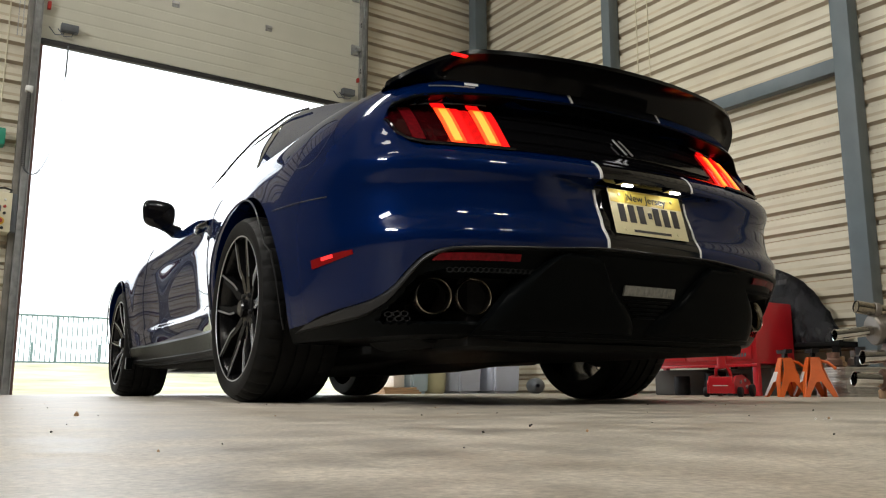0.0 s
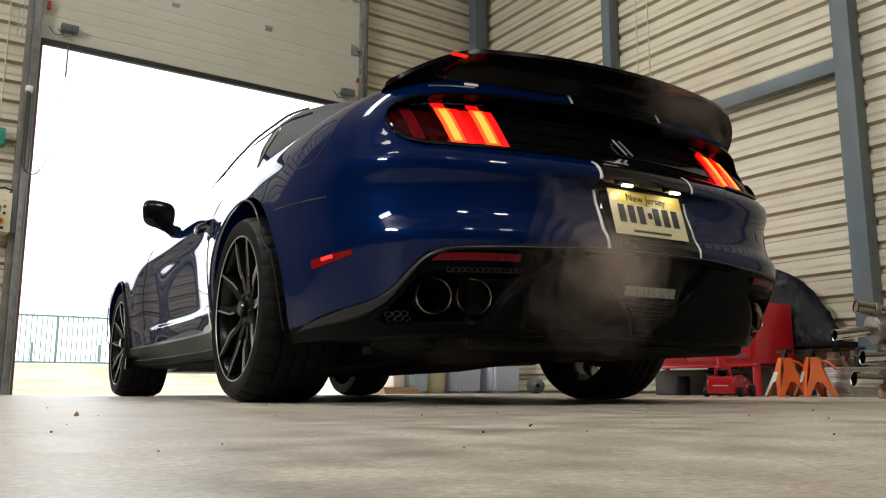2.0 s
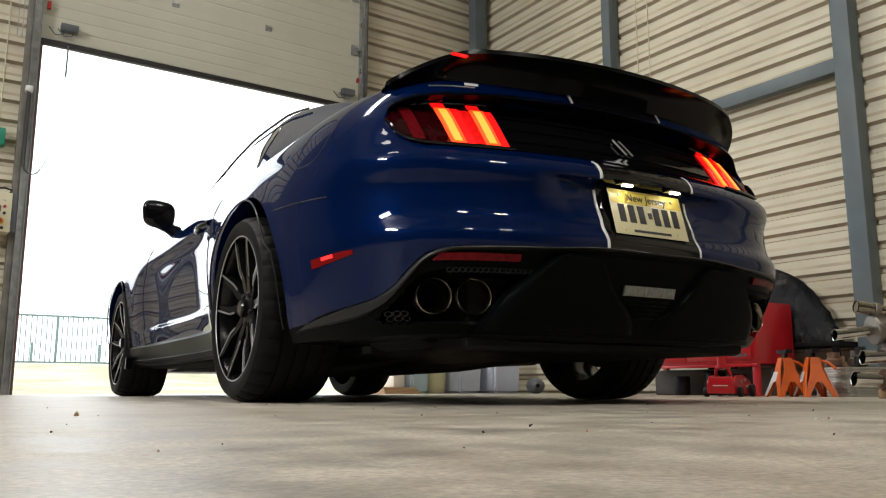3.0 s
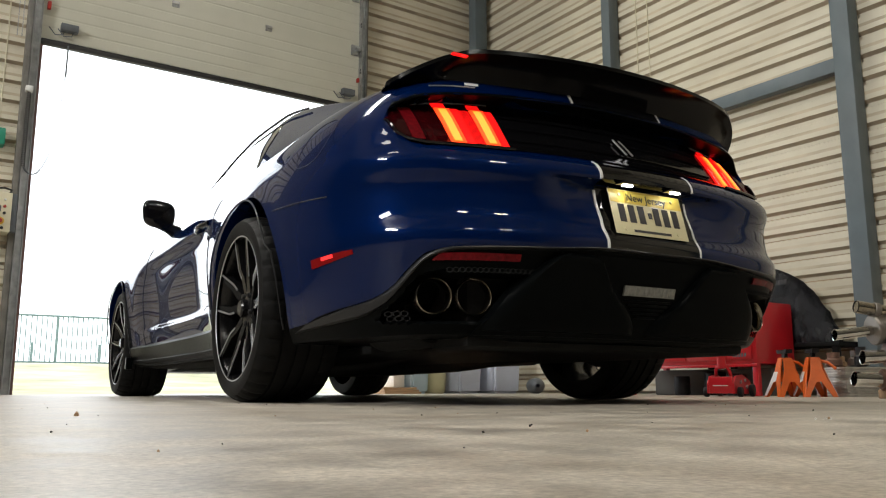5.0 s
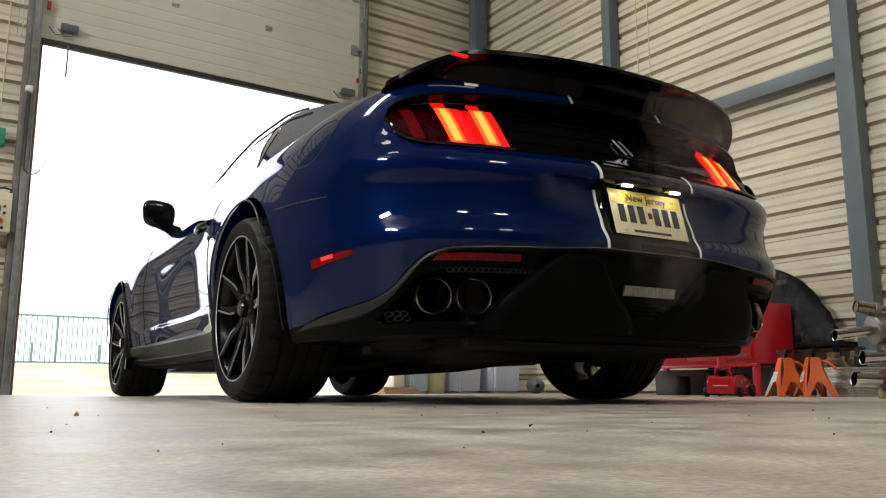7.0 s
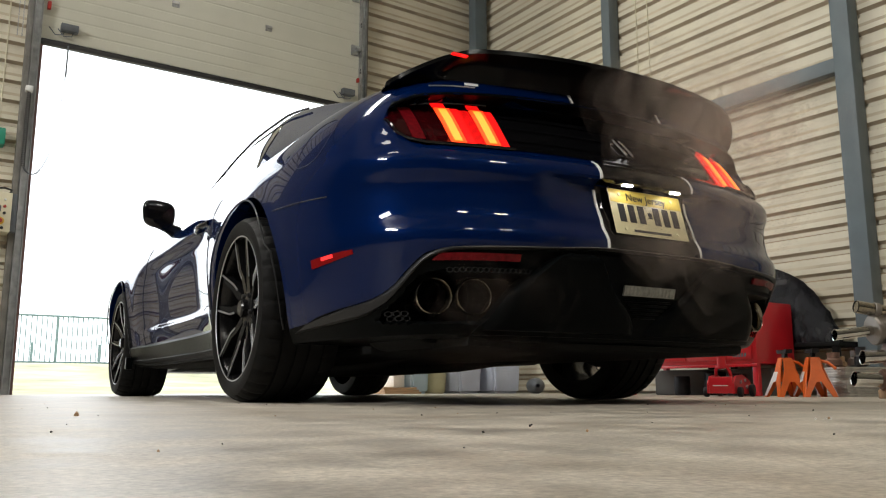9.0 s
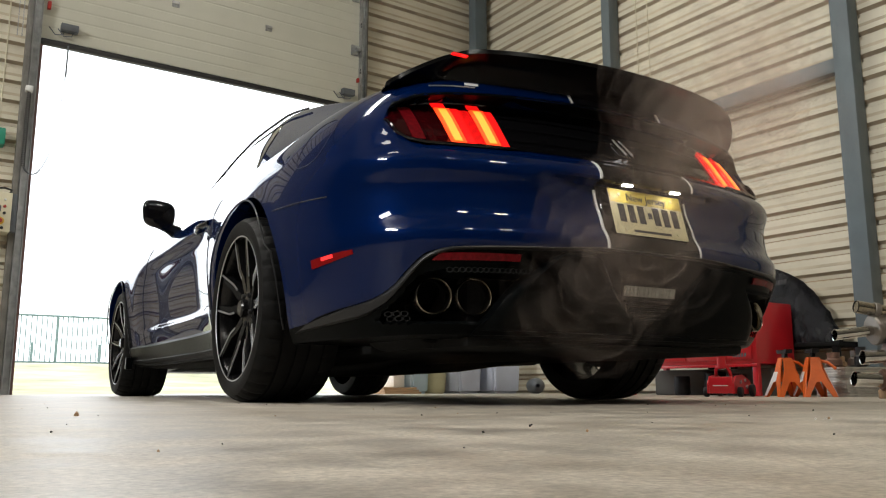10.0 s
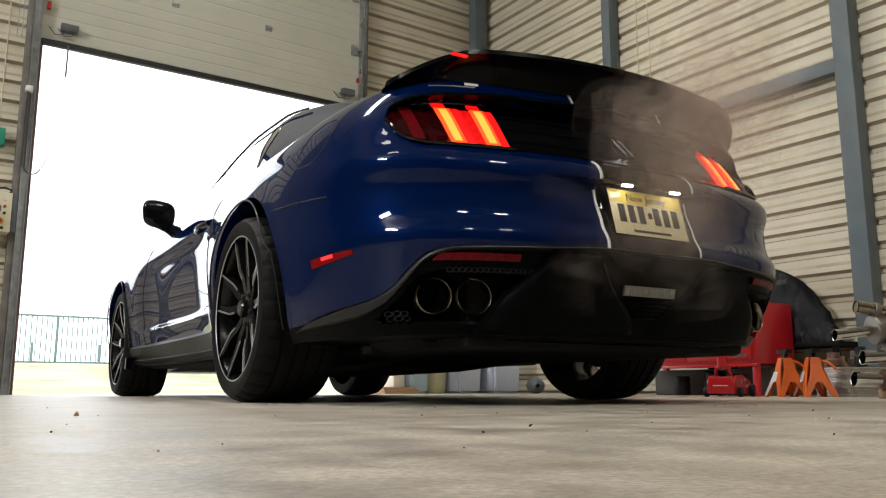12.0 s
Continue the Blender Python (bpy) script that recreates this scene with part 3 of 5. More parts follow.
def car_shell():
    """Closed body without the cabin. Returns blue and black rows."""
    st = contour()
    low, high, top = [], [], []
    for k in range(27):
        low.append([])
    for k in range(NH):
        high.append([])
    for k in range(12):
        top.append([])
    for kind, t in st:
        x0, y0 = place(kind, t, 0.45)
        q0 = min(1, max(0, (abs(x0) - 0.42) / 0.40)) if y0 < -0.4 else min(1, max(0, (0.1 - y0) / 0.5))
        zs, ze = skirt(y0) + 0.010 * q0 * q0 * (3 - 2 * q0), shoulder(y0)
        zm = split_line(x0, y0)
        for k in range(27):
            z = zs + (zm - zs) * k / 26
            x, y = place(kind, t, z)
            low[k].append(Vector((-x, y, z)))
        for k, z in enumerate(heights(kind, x0, zm, ze)):
            x, y = place(kind, t, z)
            high[k].append(Vector((-x, y, z)))
        xe, ye = place(kind, t, ze)
        ysp = min(max(ye, -0.55), 3.1)
        zc = curve([-1.2, -0.8, -0.3, 0.3, 1.9, 2.3, 3.0, 3.4, 3.7], [1.035, 1.045, 1.04, 1.02, 1.0, 0.99, 0.92, 0.84, 0.76], ye)
        for k in range(12):
            q = (k + 1) / 12
            e = 1 - (1 - q) ** 2.2
            top[k].append(Vector((-xe * (1 - q), ye + (ysp - ye) * q, ze + (zc - ze) * e)))
    return low, high, top


def mirrored(row):
    return [Vector((-p.x, p.y, p.z)) for p in row[::-1]][:-1] + row


LOW, HIGH, TOPR = car_shell()


def arches(ob, r=0.392):
    """Cut the wheel housings out of a closed mesh."""
    bm = bmesh.new()
    for y in (0.0, 2.72):
        for s in (-1, 1):
            m = pose(s * 0.60, y, 0.352, 0, 90 * s, 0)
            revolve(bm, [(r, 0.0), (r, 0.60)], 72, m)
    me = bpy.data.meshes.new("cutter")
    bmesh.ops.recalc_face_normals(bm, faces=bm.faces)
    bm.to_mesh(me)
    bm.free()
    cut = new("cutter", me)
    md = ob.modifiers.new("arches", 'BOOLEAN')
    md.object, md.operation, md.solver = cut, 'DIFFERENCE', 'EXACT'
    got = bpy.data.meshes.new_from_object(ob.evaluated_get(bpy.context.evaluated_depsgraph_get()))
    ob.modifiers.clear()
    ob.data = got
    ob.data.shade_smooth()
    ob.data.set_sharp_from_angle(angle=radians(32))
    bpy.data.objects.remove(cut)


bm = bmesh.new()
back = [(p, min(1, max(0, (-0.40 - p.y) / 0.3))) for p in mirrored(LOW[-1])]
rows = [[Vector((0, p.y + 0.30 * k, 0.50)) for p, k in back], [Vector((p.x * 0.93, p.y + 0.20 * k, p.z + 0.08)) for p, k in back], [Vector((p.x * 0.985, p.y + 0.012 * k, p.z)) for p, k in back]] + [mirrored(r) for r in HIGH + TOPR]
grid(bm, rows, closed=True)
bmesh.ops.remove_doubles(bm, verts=bm.verts, dist=2e-4)
body = part("body", bm, BLUE, car, "dark blue glossy bodywork")
arches(body)

bm = bmesh.new()

def hollow(x, z):
    """The recess round the exhaust tips."""
    def step(a, b, v):
        q = min(1, max(0, (v - a) / (b - a)))
        return q * q * (3 - 2 * q)
    inner = 0.40 + 0.55 * (0.40 - z)
    outer = curve([0.24, 0.32, 0.41], [0.772, 0.737, 0.70], z)
    return 0.21 * step(inner - 0.01, inner + 0.03, abs(x)) * step(outer + 0.02, outer - 0.01, abs(x)) * step(0.235, 0.252, z) * step(0.372, 0.360, z)


def pulled(row, d):
    return [Vector((p.x * (1 - d), p.y + (d * 1.1 + hollow(p.x, p.z) if p.y < -0.5 else 0), p.z)) for p in row]


rows = [[Vector((0, p.y, p.z)) for p in mirrored(LOW[0])]] + [mirrored(pulled(LOW[k], 0.004 if k else 0.02)) for k in range(27)] + [[Vector((0, p.y, p.z)) for p in mirrored(LOW[26])]]
grid(bm, rows, closed=True)
bmesh.ops.remove_doubles(bm, verts=bm.verts, dist=2e-4)
lower = part("lower_trim", bm, BLACK_PLASTIC, car, "black plastic sills and rear valance")
arches(lower, 0.385)

# cabin
CAB = [  # y, belt half width, belt z, rail half width, rail z, centre z
    (2.10, 0.74, 0.93, 0.70, 0.985, 1.01), (1.80, 0.785, 0.92, 0.665, 1.10, 1.14), (1.50, 0.80, 0.91, 0.615, 1.225, 1.27),
    (1.25, 0.805, 0.90, 0.585, 1.295, 1.345), (0.95, 0.81, 0.90, 0.572, 1.325, 1.374), (0.60, 0.81, 0.905, 0.565, 1.318, 1.366),
    (0.30, 0.805, 0.915, 0.560, 1.275, 1.325), (0.0, 0.79, 0.93, 0.555, 1.205, 1.255), (-0.25, 0.76, 0.945, 0.55, 1.13, 1.175),
    (-0.50, 0.70, 0.965, 0.55, 1.05, 1.09), (-0.68, 0.62, 0.985, 0.53, 1.01, 1.035)]


def cab_at(y):
    ys = [c[0] for c in CAB][::-1]
    return [curve(ys, [c[k] for c in CAB][::-1], y) for k in range(1, 6)]


def cab_section(y):
    bw, bz, rw, rz, cz = cab_at(y)
    out = [Vector((bw, y, bz - 0.06)), Vector((bw, y, bz))]
    for k in range(1, 8):
        q = k / 8
        out.append(Vector((bw + (rw - bw) * q + 0.028 * math.sin(math.pi * q), y, bz + (rz - bz) * q)))
    for k in range(9):
        q = k / 8
        a = q * math.pi / 2
        out.append(Vector((rw * math.cos(a) ** 0.9, y, rz + (cz - rz) * math.sin(a) ** 1.0)))
    return out


bm = bmesh.new()
secs = [cab_section(y) for y in np.linspace(2.10, -0.68, 60)]
grid(bm, [s + [Vector((-p.x, p.y, p.z)) for p in s[::-1]][1:] for s in secs])
part("roof", bm, BLUE, car, "dark blue roof and pillars")


def side_glass(s):
    bm = bmesh.new()
    f, b = [], []
    for y in np.linspace(0.34, 1.93, 30):
        bw, bz, rw, rz, cz = cab_at(y)
        top = min(0.93, curve([0.34, 0.42, 0.6, 1.7, 1.93], [0.06, 0.5, 0.93, 0.93, 0.3], y))
        row = []
        for k in range(8):
            q = 0.02 + (top - 0.02) * k / 7
            row.append(Vector((s * (bw + (rw - bw) * q + 0.028 * math.sin(math.pi * q) + 0.004), y, bz + (rz - bz) * q)))
        f.append(row)
        b.append([Vector((p.x - s * 0.006, p.y, p.z)) for p in row])
    slab(bm, f, b)
    part("side_window", bm, DARK_GLASS, car, "dark tinted side window")
    bm = bmesh.new()
    pts = []
    for y in np.linspace(0.30, 2.0, 40):
        bw, bz, rw, rz, cz = cab_at(y)
        pts.append((s * (rw + 0.014), y, rz + 0.004))
    tube(bm, pts, 0.0055, 8)
    part("roof_rail", bm, SEAL, car, "black roof drip rail")


side_glass(-1)
side_glass(1)
for nm, ya, yb in (("windscreen", 1.33, 2.02), ("rear_window", -0.48, 0.30)):
    bm = bmesh.new()
    f = []
    for y in np.linspace(ya, yb, 14):
        bw, bz, rw, rz, cz = cab_at(y)
        f.append([Vector((rw * 0.95 * math.sin(a), y, rz + (cz - rz) * math.cos(a) + 0.006)) for a in np.linspace(-1.35, 1.35, 15)])
    slab(bm, f, [[p - Vector((0, 0, 0.008)) for p in r] for r in f])
    part(nm, bm, DARK_GLASS, car, "dark glass")


# surfaces laid on the tail
def tail_patch(bm, outline_fn, nx, nz, lift, depth=0.012):
    """outline_fn(u, v) gives (x, z) for u, v in 0..1."""
    f, b = [], []
    for i in range(nz + 1):
        rf, rb = [], []
        for j in range(nx + 1):
            x, z = outline_fn(j / nx, i / nz)
            y = rear_y(x, z)
            rf.append(Vector((x, y - lift, z)))
            rb.append(Vector((x, y - lift + depth, z)))
        f.append(rf)
        b.append(rb)
    slab(bm, f, b)


bm = bmesh.new()
tail_patch(bm, lambda u, v: (lambda x: (x, panel_low(x) + (panel_high(x) - panel_low(x)) * v))(-0.452 + 0.904 * u), 40, 8, 0.003)
part("tail_panel", bm, TAIL_BLACK, car, "satin black panel between the tail lamps")

def tail_lamp(s):
    bm = bmesh.new()
    tail_patch(bm, lambda u, v: (lambda x: (s * x, panel_low(x) + (panel_high(x) - panel_low(x)) * v))(0.450 - 0.005 * v + (0.338 + 0.005 * v) * u), 26, 8, 0.004)
    lamp = part("tail_lamp", bm, LAMP_DARK, car, "smoked lens with three slanted red bars")
    def strip(xt, xb, width, z0, z1, lift, material_, nm, label="", nx=3):
        bm = bmesh.new()

        def fn(u, v):
            z = z0 + (z1 - z0) * v
            q = (z - 0.762) / 0.135
            return s * (xb + (xt - xb) * q + (0.5 - u) * width), z
        tail_patch(bm, fn, nx, 8, lift, 0.016)
        return part(nm, bm, material_, lamp, label)
    # outer bar, unlit
    strip(0.716, 0.712, 0.034, 0.770, 0.895, 0.010, LAMP_DIM, "dark_bar", "unlit red bar")
    strip(0.676, 0.672, 0.022, 0.765, 0.888, 0.007, LAMP_DEEP, "dark_bar")
    for xt, xb, inner in ((0.608, 0.602, 0.034), (0.502, 0.498, 0.0)):
        strip(xt, xb, 0.040, 0.764, 0.899, 0.014, LAMP_BAR, "light_bar", "glowing orange red bar")
        strip(xt + 0.002, xb + 0.003, 0.022, 0.769, 0.894, 0.017, LAMP_CORE, "light_core")
        strip(xt - 0.034, xb - 0.034, 0.028, 0.758, 0.899, 0.011, LAMP_RED, "red_face", "ribbed red side face")
        strip(xt + 0.003, xb + 0.003, 0.036, 0.903, 0.921, 0.010, LAMP_RED, "red_cap")
        if inner:
            strip(xt - 0.066, xb - 0.066, 0.030, 0.760, 0.896, 0.007, LAMP_RIBBED, "red_segment", "finely ribbed red segment")
        strip(xt - 0.028, xb - 0.030, 0.05, 0.7565, 0.7595, 0.012, LAMP_RED, "lower_line", nx=6)
    strip(0.45, 0.43, 0.05, 0.752, 0.756, 0.008, LAMP_RIBBED, "lower_line", nx=6)


tail_lamp(-1)
tail_lamp(1)
# black hood over the lamps and the panel
bm = bmesh.new()
f, b = [], []
for x in np.linspace(-0.77, 0.77, 121):
    hi = panel_high(x)
    y0, y1 = rear_y(x, hi + 0.012), rear_y(x, hi - 0.001)
    row = [Vector((x, y0 - 0.0015, hi + 0.010)), Vector((x, y0 - 0.005, hi + 0.005)), Vector((x, y0 - 0.003, hi + 0.0005)), Vector((x, y1 - 0.006, hi - 0.0005))]
    f.append(row)
    b.append([p + Vector((0, 0.006, 0.003)) for p in row])
slab(bm, f, b)
part("lamp_hood", bm, BLACK_PLASTIC, car, "gloss black hood over the tail panel")
# shallow ribs across the tail panel
for zr in (0.79, 0.835, 0.88):
    bm = bmesh.new()
    tail_patch(bm, lambda u, v: (-0.43 + 0.86 * u, zr + 0.006 * v), 40, 2, 0.007, 0.01)
    part("panel_rib", bm, TAIL_BLACK, car)
for s in (-1, 1):
    bm = bmesh.new()
    pts = []
    for q in np.linspace(0, 1, 60):
        x = 0.452 + 0.335 * q
        pts.append((s * x, rear_y(x, panel_low(x)) - 0.006, panel_low(x) + 0.002))
    for q in np.linspace(1, 0, 60):
        x = 0.452 + 0.335 * q
        pts.append((s * x, rear_y(x, panel_high(x)) - 0.006, panel_high(x) - 0.002))
    tube(bm, pts, 0.005, 6)
    part("lamp_bezel", bm, BLACK_GLOSS, car, "gloss black lamp surround")

# stripes: black field and silver edges on tail and deck
bm = bmesh.new()
tail_patch(bm, lambda u, v: (-0.188 + 0.376 * u, 0.458 + 0.282 * v), 40, 60, 0.0025, 0.006)
part("stripe_field", bm, BLACK_GLOSS, car, "wide gloss black racing stripe")
bm = bmesh.new()
tail_patch(bm, lambda u, v: (-0.188 + 0.376 * u, 0.954 + 0.06 * v), 20, 8, 0.0025, 0.006)
part("stripe_field", bm, BLACK_GLOSS, car, "wide gloss black racing stripe")
for s in (-1, 1):
    for z0, z1 in ((0.458, 0.648), (0.676, 0.738), (0.952, 1.012)):
        bm = bmesh.new()
        tail_patch(bm, lambda u, v: (s * (0.188 + 0.0075 * u), z0 + (z1 - z0) * v), 1, 14, 0.0045, 0.006)
        part("pinstripe", bm, PINSTRIPE, car, "silver stripe edge")

# spoiler
bm = bmesh.new()
rows = []
for x in np.linspace(-0.75, 0.75, 61):
    a = abs(x) / 0.75
    yt = -1.125 + 0.145 * a ** 2 + 0.12 * a ** 7
    zt = 1.068 - 0.012 * a ** 2 - 0.068 * max(0, (a - 0.72) / 0.28) ** 1.6
    zb = 0.985 - 0.02 * a ** 2
    yb = rear_y(min(abs(x), 0.70), 0.985) - 0.004 + 0.05 * a ** 6
    if a > 0.9:
        k = (a - 0.9) / 0.1
        yb = yb + (yt + 0.02 - yb) * k
        zb = zb + (zt - 0.012 - zb) * k
    rows.append([Vector((x, yb + 0.03 + 0.22 * (1 - a ** 5), max(zb, 1.02 - 0.05 * a ** 3))), Vector((x, yb + 0.025 + 0.09 * (1 - a ** 5), zt - 0.016)), Vector((x, yt + 0.03, zt)), Vector((x, yt, zt)),
                 Vector((x, yt - 0.002, zt - 0.014)), Vector((x, yt + 0.018, zt - 0.022)), Vector((x, (yt + yb) / 2 + 0.01, (zt + zb) / 2 - 0.006)), Vector((x, yb, zb)), Vector((x, yb + 0.05, zb - 0.01))])
grid(bm, rows, closed=True)
bm.faces.new([v for v in bm.verts if abs(v.co.x + 0.75) < 1e-4][::-1])
bm.faces.new([v for v in bm.verts if abs(v.co.x - 0.75) < 1e-4])
part("spoiler", bm, CARBON, car, "dark satin ducktail spoiler")
# brake light reflection on the spoiler, built as a small glowing strip
bm = bmesh.new()
box(bm, -0.632, -0.578, -1.036, -1.020, 1.030, 1.036, 0.002)
part("brake_reflection", bm, LAMP_RED, car, "small glowing red strip standing for a brake light reflection")


# wheels: built with the outer face towards -x
def wheel(name, x, y, s, width, detail=True):
    w = new(name)
    w.parent = car
    w.matrix_basis = pose(x, y, 0.345, 0, 0, 0 if s < 0 else 180)
    w["label"] = "black split-spoke alloy wheel with low-profile tyre"
    turn = pose(0, 0, 0, 0, -90, 0)
    bm = bmesh.new()
    R, h = 0.345, width
    prof = [(0.262, 0.0), (0.276, 0.004), (0.300, 0.010), (0.322, 0.004), (0.336, -0.014), (0.343, -0.036)]
    for g in (0.24, 0.42, 0.58, 0.76):
        prof += [(R, -h * g + 0.006), (R - 0.007, -h * g + 0.004), (R - 0.007, -h * g - 0.004), (R, -h * g - 0.006)]
    prof += [(0.343, -h + 0.036), (0.330, -h + 0.008), (0.300, -h), (0.262, -h + 0.01)]
    rings = []
    for r, d in prof:
        ring = []
        for i in range(192):
            a = 2 * math.pi * i / 192
            deep = 0.007 if (i % 6 == 0 and r > 0.335 and (d > -h * 0.22 or d < -h * 0.78)) else 0.0
            ring.append(bm.verts.new(turn @ Vector(((r - deep) * math.cos(a), (r - deep) * math.sin(a), d))))
        rings.append(ring)
    for ra, rb in zip(rings, rings[1:]):
        for i in range(192):
            bm.faces.new((ra[i], ra[(i + 1) % 192], rb[(i + 1) % 192], rb[i]))
    tyre = part("tyre", bm, RUBBER, w, "worn black tyre")
    bm = bmesh.new()
    prof = [(0.268, 0.0), (0.272, -0.002), (0.272, -0.008), (0.262, -0.012), (0.256, -0.03), (0.245, -0.10), (0.235, -0.20), (0.262, -h + 0.012)]
    revolve(bm, prof, 72, turn, close=False)
    part("rim_barrel", bm, WHEEL, w)
    bm = bmesh.new()
    revolve(bm, [(0.2725, 0.0005), (0.268, 0.003), (0.264, 0.0)], 96, turn, close=False)
    part("rim_lip", bm, EDGE_ALLOY, w, "bright machined rim edge")
    bm = bmesh.new()
    revolve(bm, [(0.0, -0.012), (0.026, -0.012), (0.032, -0.018), (0.034, -0.035), (0.062, -0.038), (0.075, -0.045), (0.078, -0.09)], 32, turn, close=False)
    part("hub", bm, WHEEL, w)
    # brake disc
    bm = bmesh.new()
    revolve(bm, [(0.0, -0.115), (0.195, -0.115), (0.195, -0.14), (0.0, -0.14)], 48, turn, close=False)
    part("brake_disc", bm, IRON, w, "dark iron brake disc")
    # spokes: five pairs, each arm with a kink
    def arm(sgn):
        bm, be = bmesh.new(), bmesh.new()
        pts = [(0.055, 0.018, -0.040), (0.115, 0.030, -0.030), (0.150, 0.047, -0.022), (0.262, 0.062, -0.006)]
        wd = [0.017, 0.016, 0.014, 0.011]
        rings = []
        for (r, o, d), q in zip(pts, wd):
            o *= sgn
            rings.append([Vector((-d - 0.0, o - q, r)), Vector((-d, o + q, r)), Vector((-d + 0.032, o + q * 1.3, r)), Vector((-d + 0.032, o - q * 1.3, r))])
        grid(bm, rings, closed=True)
        er = []
        for (r, o, d), q in zip(pts[1:], wd[1:]):
            o *= sgn
            e = o + sgn * (q - 0.0015)
            er.append([Vector((-d - 0.0016, e - 0.0034, r)), Vector((-d - 0.0016, e + 0.0034, r)), Vector((-d + 0.002, e + 0.003, r)), Vector((-d + 0.002, e - 0.003, r))])
        grid(be, er, closed=True)
        return bm, be
    for k in range(5):
        for sg in (-1, 1):
            a, e = arm(sg)
            m = pose(0, 0, 0, k * 72, 0, 0)
            sp = part("spoke", a, WHEEL, w, smooth=20)
            sp.matrix_basis = m
            ed = part("spoke_edge", e, EDGE_ALLOY, w, smooth=20)
            ed.matrix_basis = m
    for k in range(5):
        bm = bmesh.new()
        revolve(bm, [(0.0, 0.006), (0.008, 0.006), (0.010, 0.0), (0.010, -0.02)], 8, pose(0.036, 0, 0, k * 72 + 36, 0, 0) @ pose(0, 0, 0.057, 0, -90, 0), close=False)
        part("lug_nut", bm, IRON, w)
    return w


wheel("wheel", -0.948, 0.0, -1, 0.295)
wheel("wheel", -0.932, 2.72, -1, 0.275)
wheel("wheel", 0.948, 0.0, 1, 0.295)
wheel("wheel", 0.932, 2.72, 1, 0.275)

# mirror
for s in (-1, 1):
    bm = bmesh.new()
    bmesh.ops.create_uvsphere(bm, u_segments=24, v_segments=14, radius=1)
    for v in bm.verts:
        c = v.co
        c.x, c.y, c.z = [math.copysign(abs(q) ** 0.6, q) for q in c]
        v.co = Vector((s * 0.945 + s * 0.085 * c.x * (1 + 0.05 * c.z), 1.56 + 0.055 * c.y * (1 if c.y > 0 else 0.6), 0.99 + 0.075 * c.z - s * 0.008 * c.x))
    part("wing_mirror", bm, BLACK_GLOSS, car, "gloss black door mirror")
    bm = bmesh.new()
    tube(bm, [(s * 0.82, 1.62, 0.90), (s * 0.88, 1.60, 0.925), (s * 0.94, 1.57, 0.945)], 0.02, 10, [0.042, 0.030, 0.032])
    part("mirror_arm", bm, BLACK_GLOSS, car)

# door: seam, handle
for s in (-1, 1):
    for yy, za, zb in ((0.50, 0.26, 0.87), (1.98, 0.26, 0.86)):
        bm = bmesh.new()
        pts = [(s * (half_width(yy + (0.06 * (z - 0.5) if yy < 1 else 0), z) + 0.0005), yy + (0.06 * (z - 0.5) if yy < 1 else 0), z) for z in np.linspace(za, zb, 20)]
        tube(bm, pts, 0.0025, 6)
        part("door_seam", bm, SEAL, car)
    bm = bmesh.new()
    tube(bm, [(s * (half_width(y, 0.775) + 0.02 * math.sin(math.pi * (y - 0.60) / 0.24)), y, 0.775) for y in np.linspace(0.60, 0.84, 9)], 0.012, 8)
    part("door_handle", bm, BLACK_GLOSS, car, "dark door handle")
    bm = bmesh.new()
    f, b = [], []
    for y in np.linspace(0.42, 2.28, 30):
        row = [Vector((s * (half_width(y, z) + d), y, z)) for z, d in ((0.192, 0.004), (0.200, 0.026), (0.212, 0.030), (0.218, 0.022), (0.285, 0.016), (0.298, 0.001))]
        f.append(row)
        b.append([Vector((p.x - s * 0.03, p.y, p.z)) for p in row])
    slab(bm, f, b)
    part("sill_trim", bm, BLACK_PLASTIC, car, "black side sill strip")
    # front splash flare
    bm = bmesh.new()
    box(bm, s * 0.93 - 0.02, s * 0.93 + 0.02, 2.26, 2.31, 0.165, 0.235, 0.006)
    part("splash_guard", bm, BLACK_PLASTIC, car, smooth=0)

# side markers
for s in (-1, 1):
    def flank(y, z):
        lo, hi = 0.5, 0.949
        for _ in range(30):
            mid = (lo + hi) / 2
            if rear_y(mid, z) < y:
                lo = mid
            else:
                hi = mid
        return lo
    bm = bmesh.new()
    f, b = [], []
    for q in np.linspace(0, 1, 12):
        y = -0.655 - 0.19 * q
        zc, hh = 0.423 + 0.018 * q, 0.013 - 0.007 * q * q
        row = [Vector((s * (flank(y, z) + 0.004), y - 0.002, z)) for z in (zc - hh, zc, zc + hh)]
        f.append(row)
        b.append([Vector((p.x - s * 0.015, p.y, p.z)) for p in row])
    slab(bm, f, b)
    mk = part("side_marker", bm, MARKER_RED, car, "glowing red side marker lamp")
    bm = bmesh.new()
    f, b = [], []
    for q in np.linspace(0.30, 0.58, 8):
        y = -0.655 - 0.19 * q
        row = [Vector((s * (flank(y, z) + 0.006), y - 0.003, z)) for z in (0.424 + 0.014 * q, 0.429 + 0.014 * q, 0.434 + 0.014 * q)]
        f.append(row)
        b.append([Vector((p.x - s * 0.006, p.y, p.z)) for p in row])
    slab(bm, f, b)
    part("bulb", bm, MARKER_SPOT, mk)

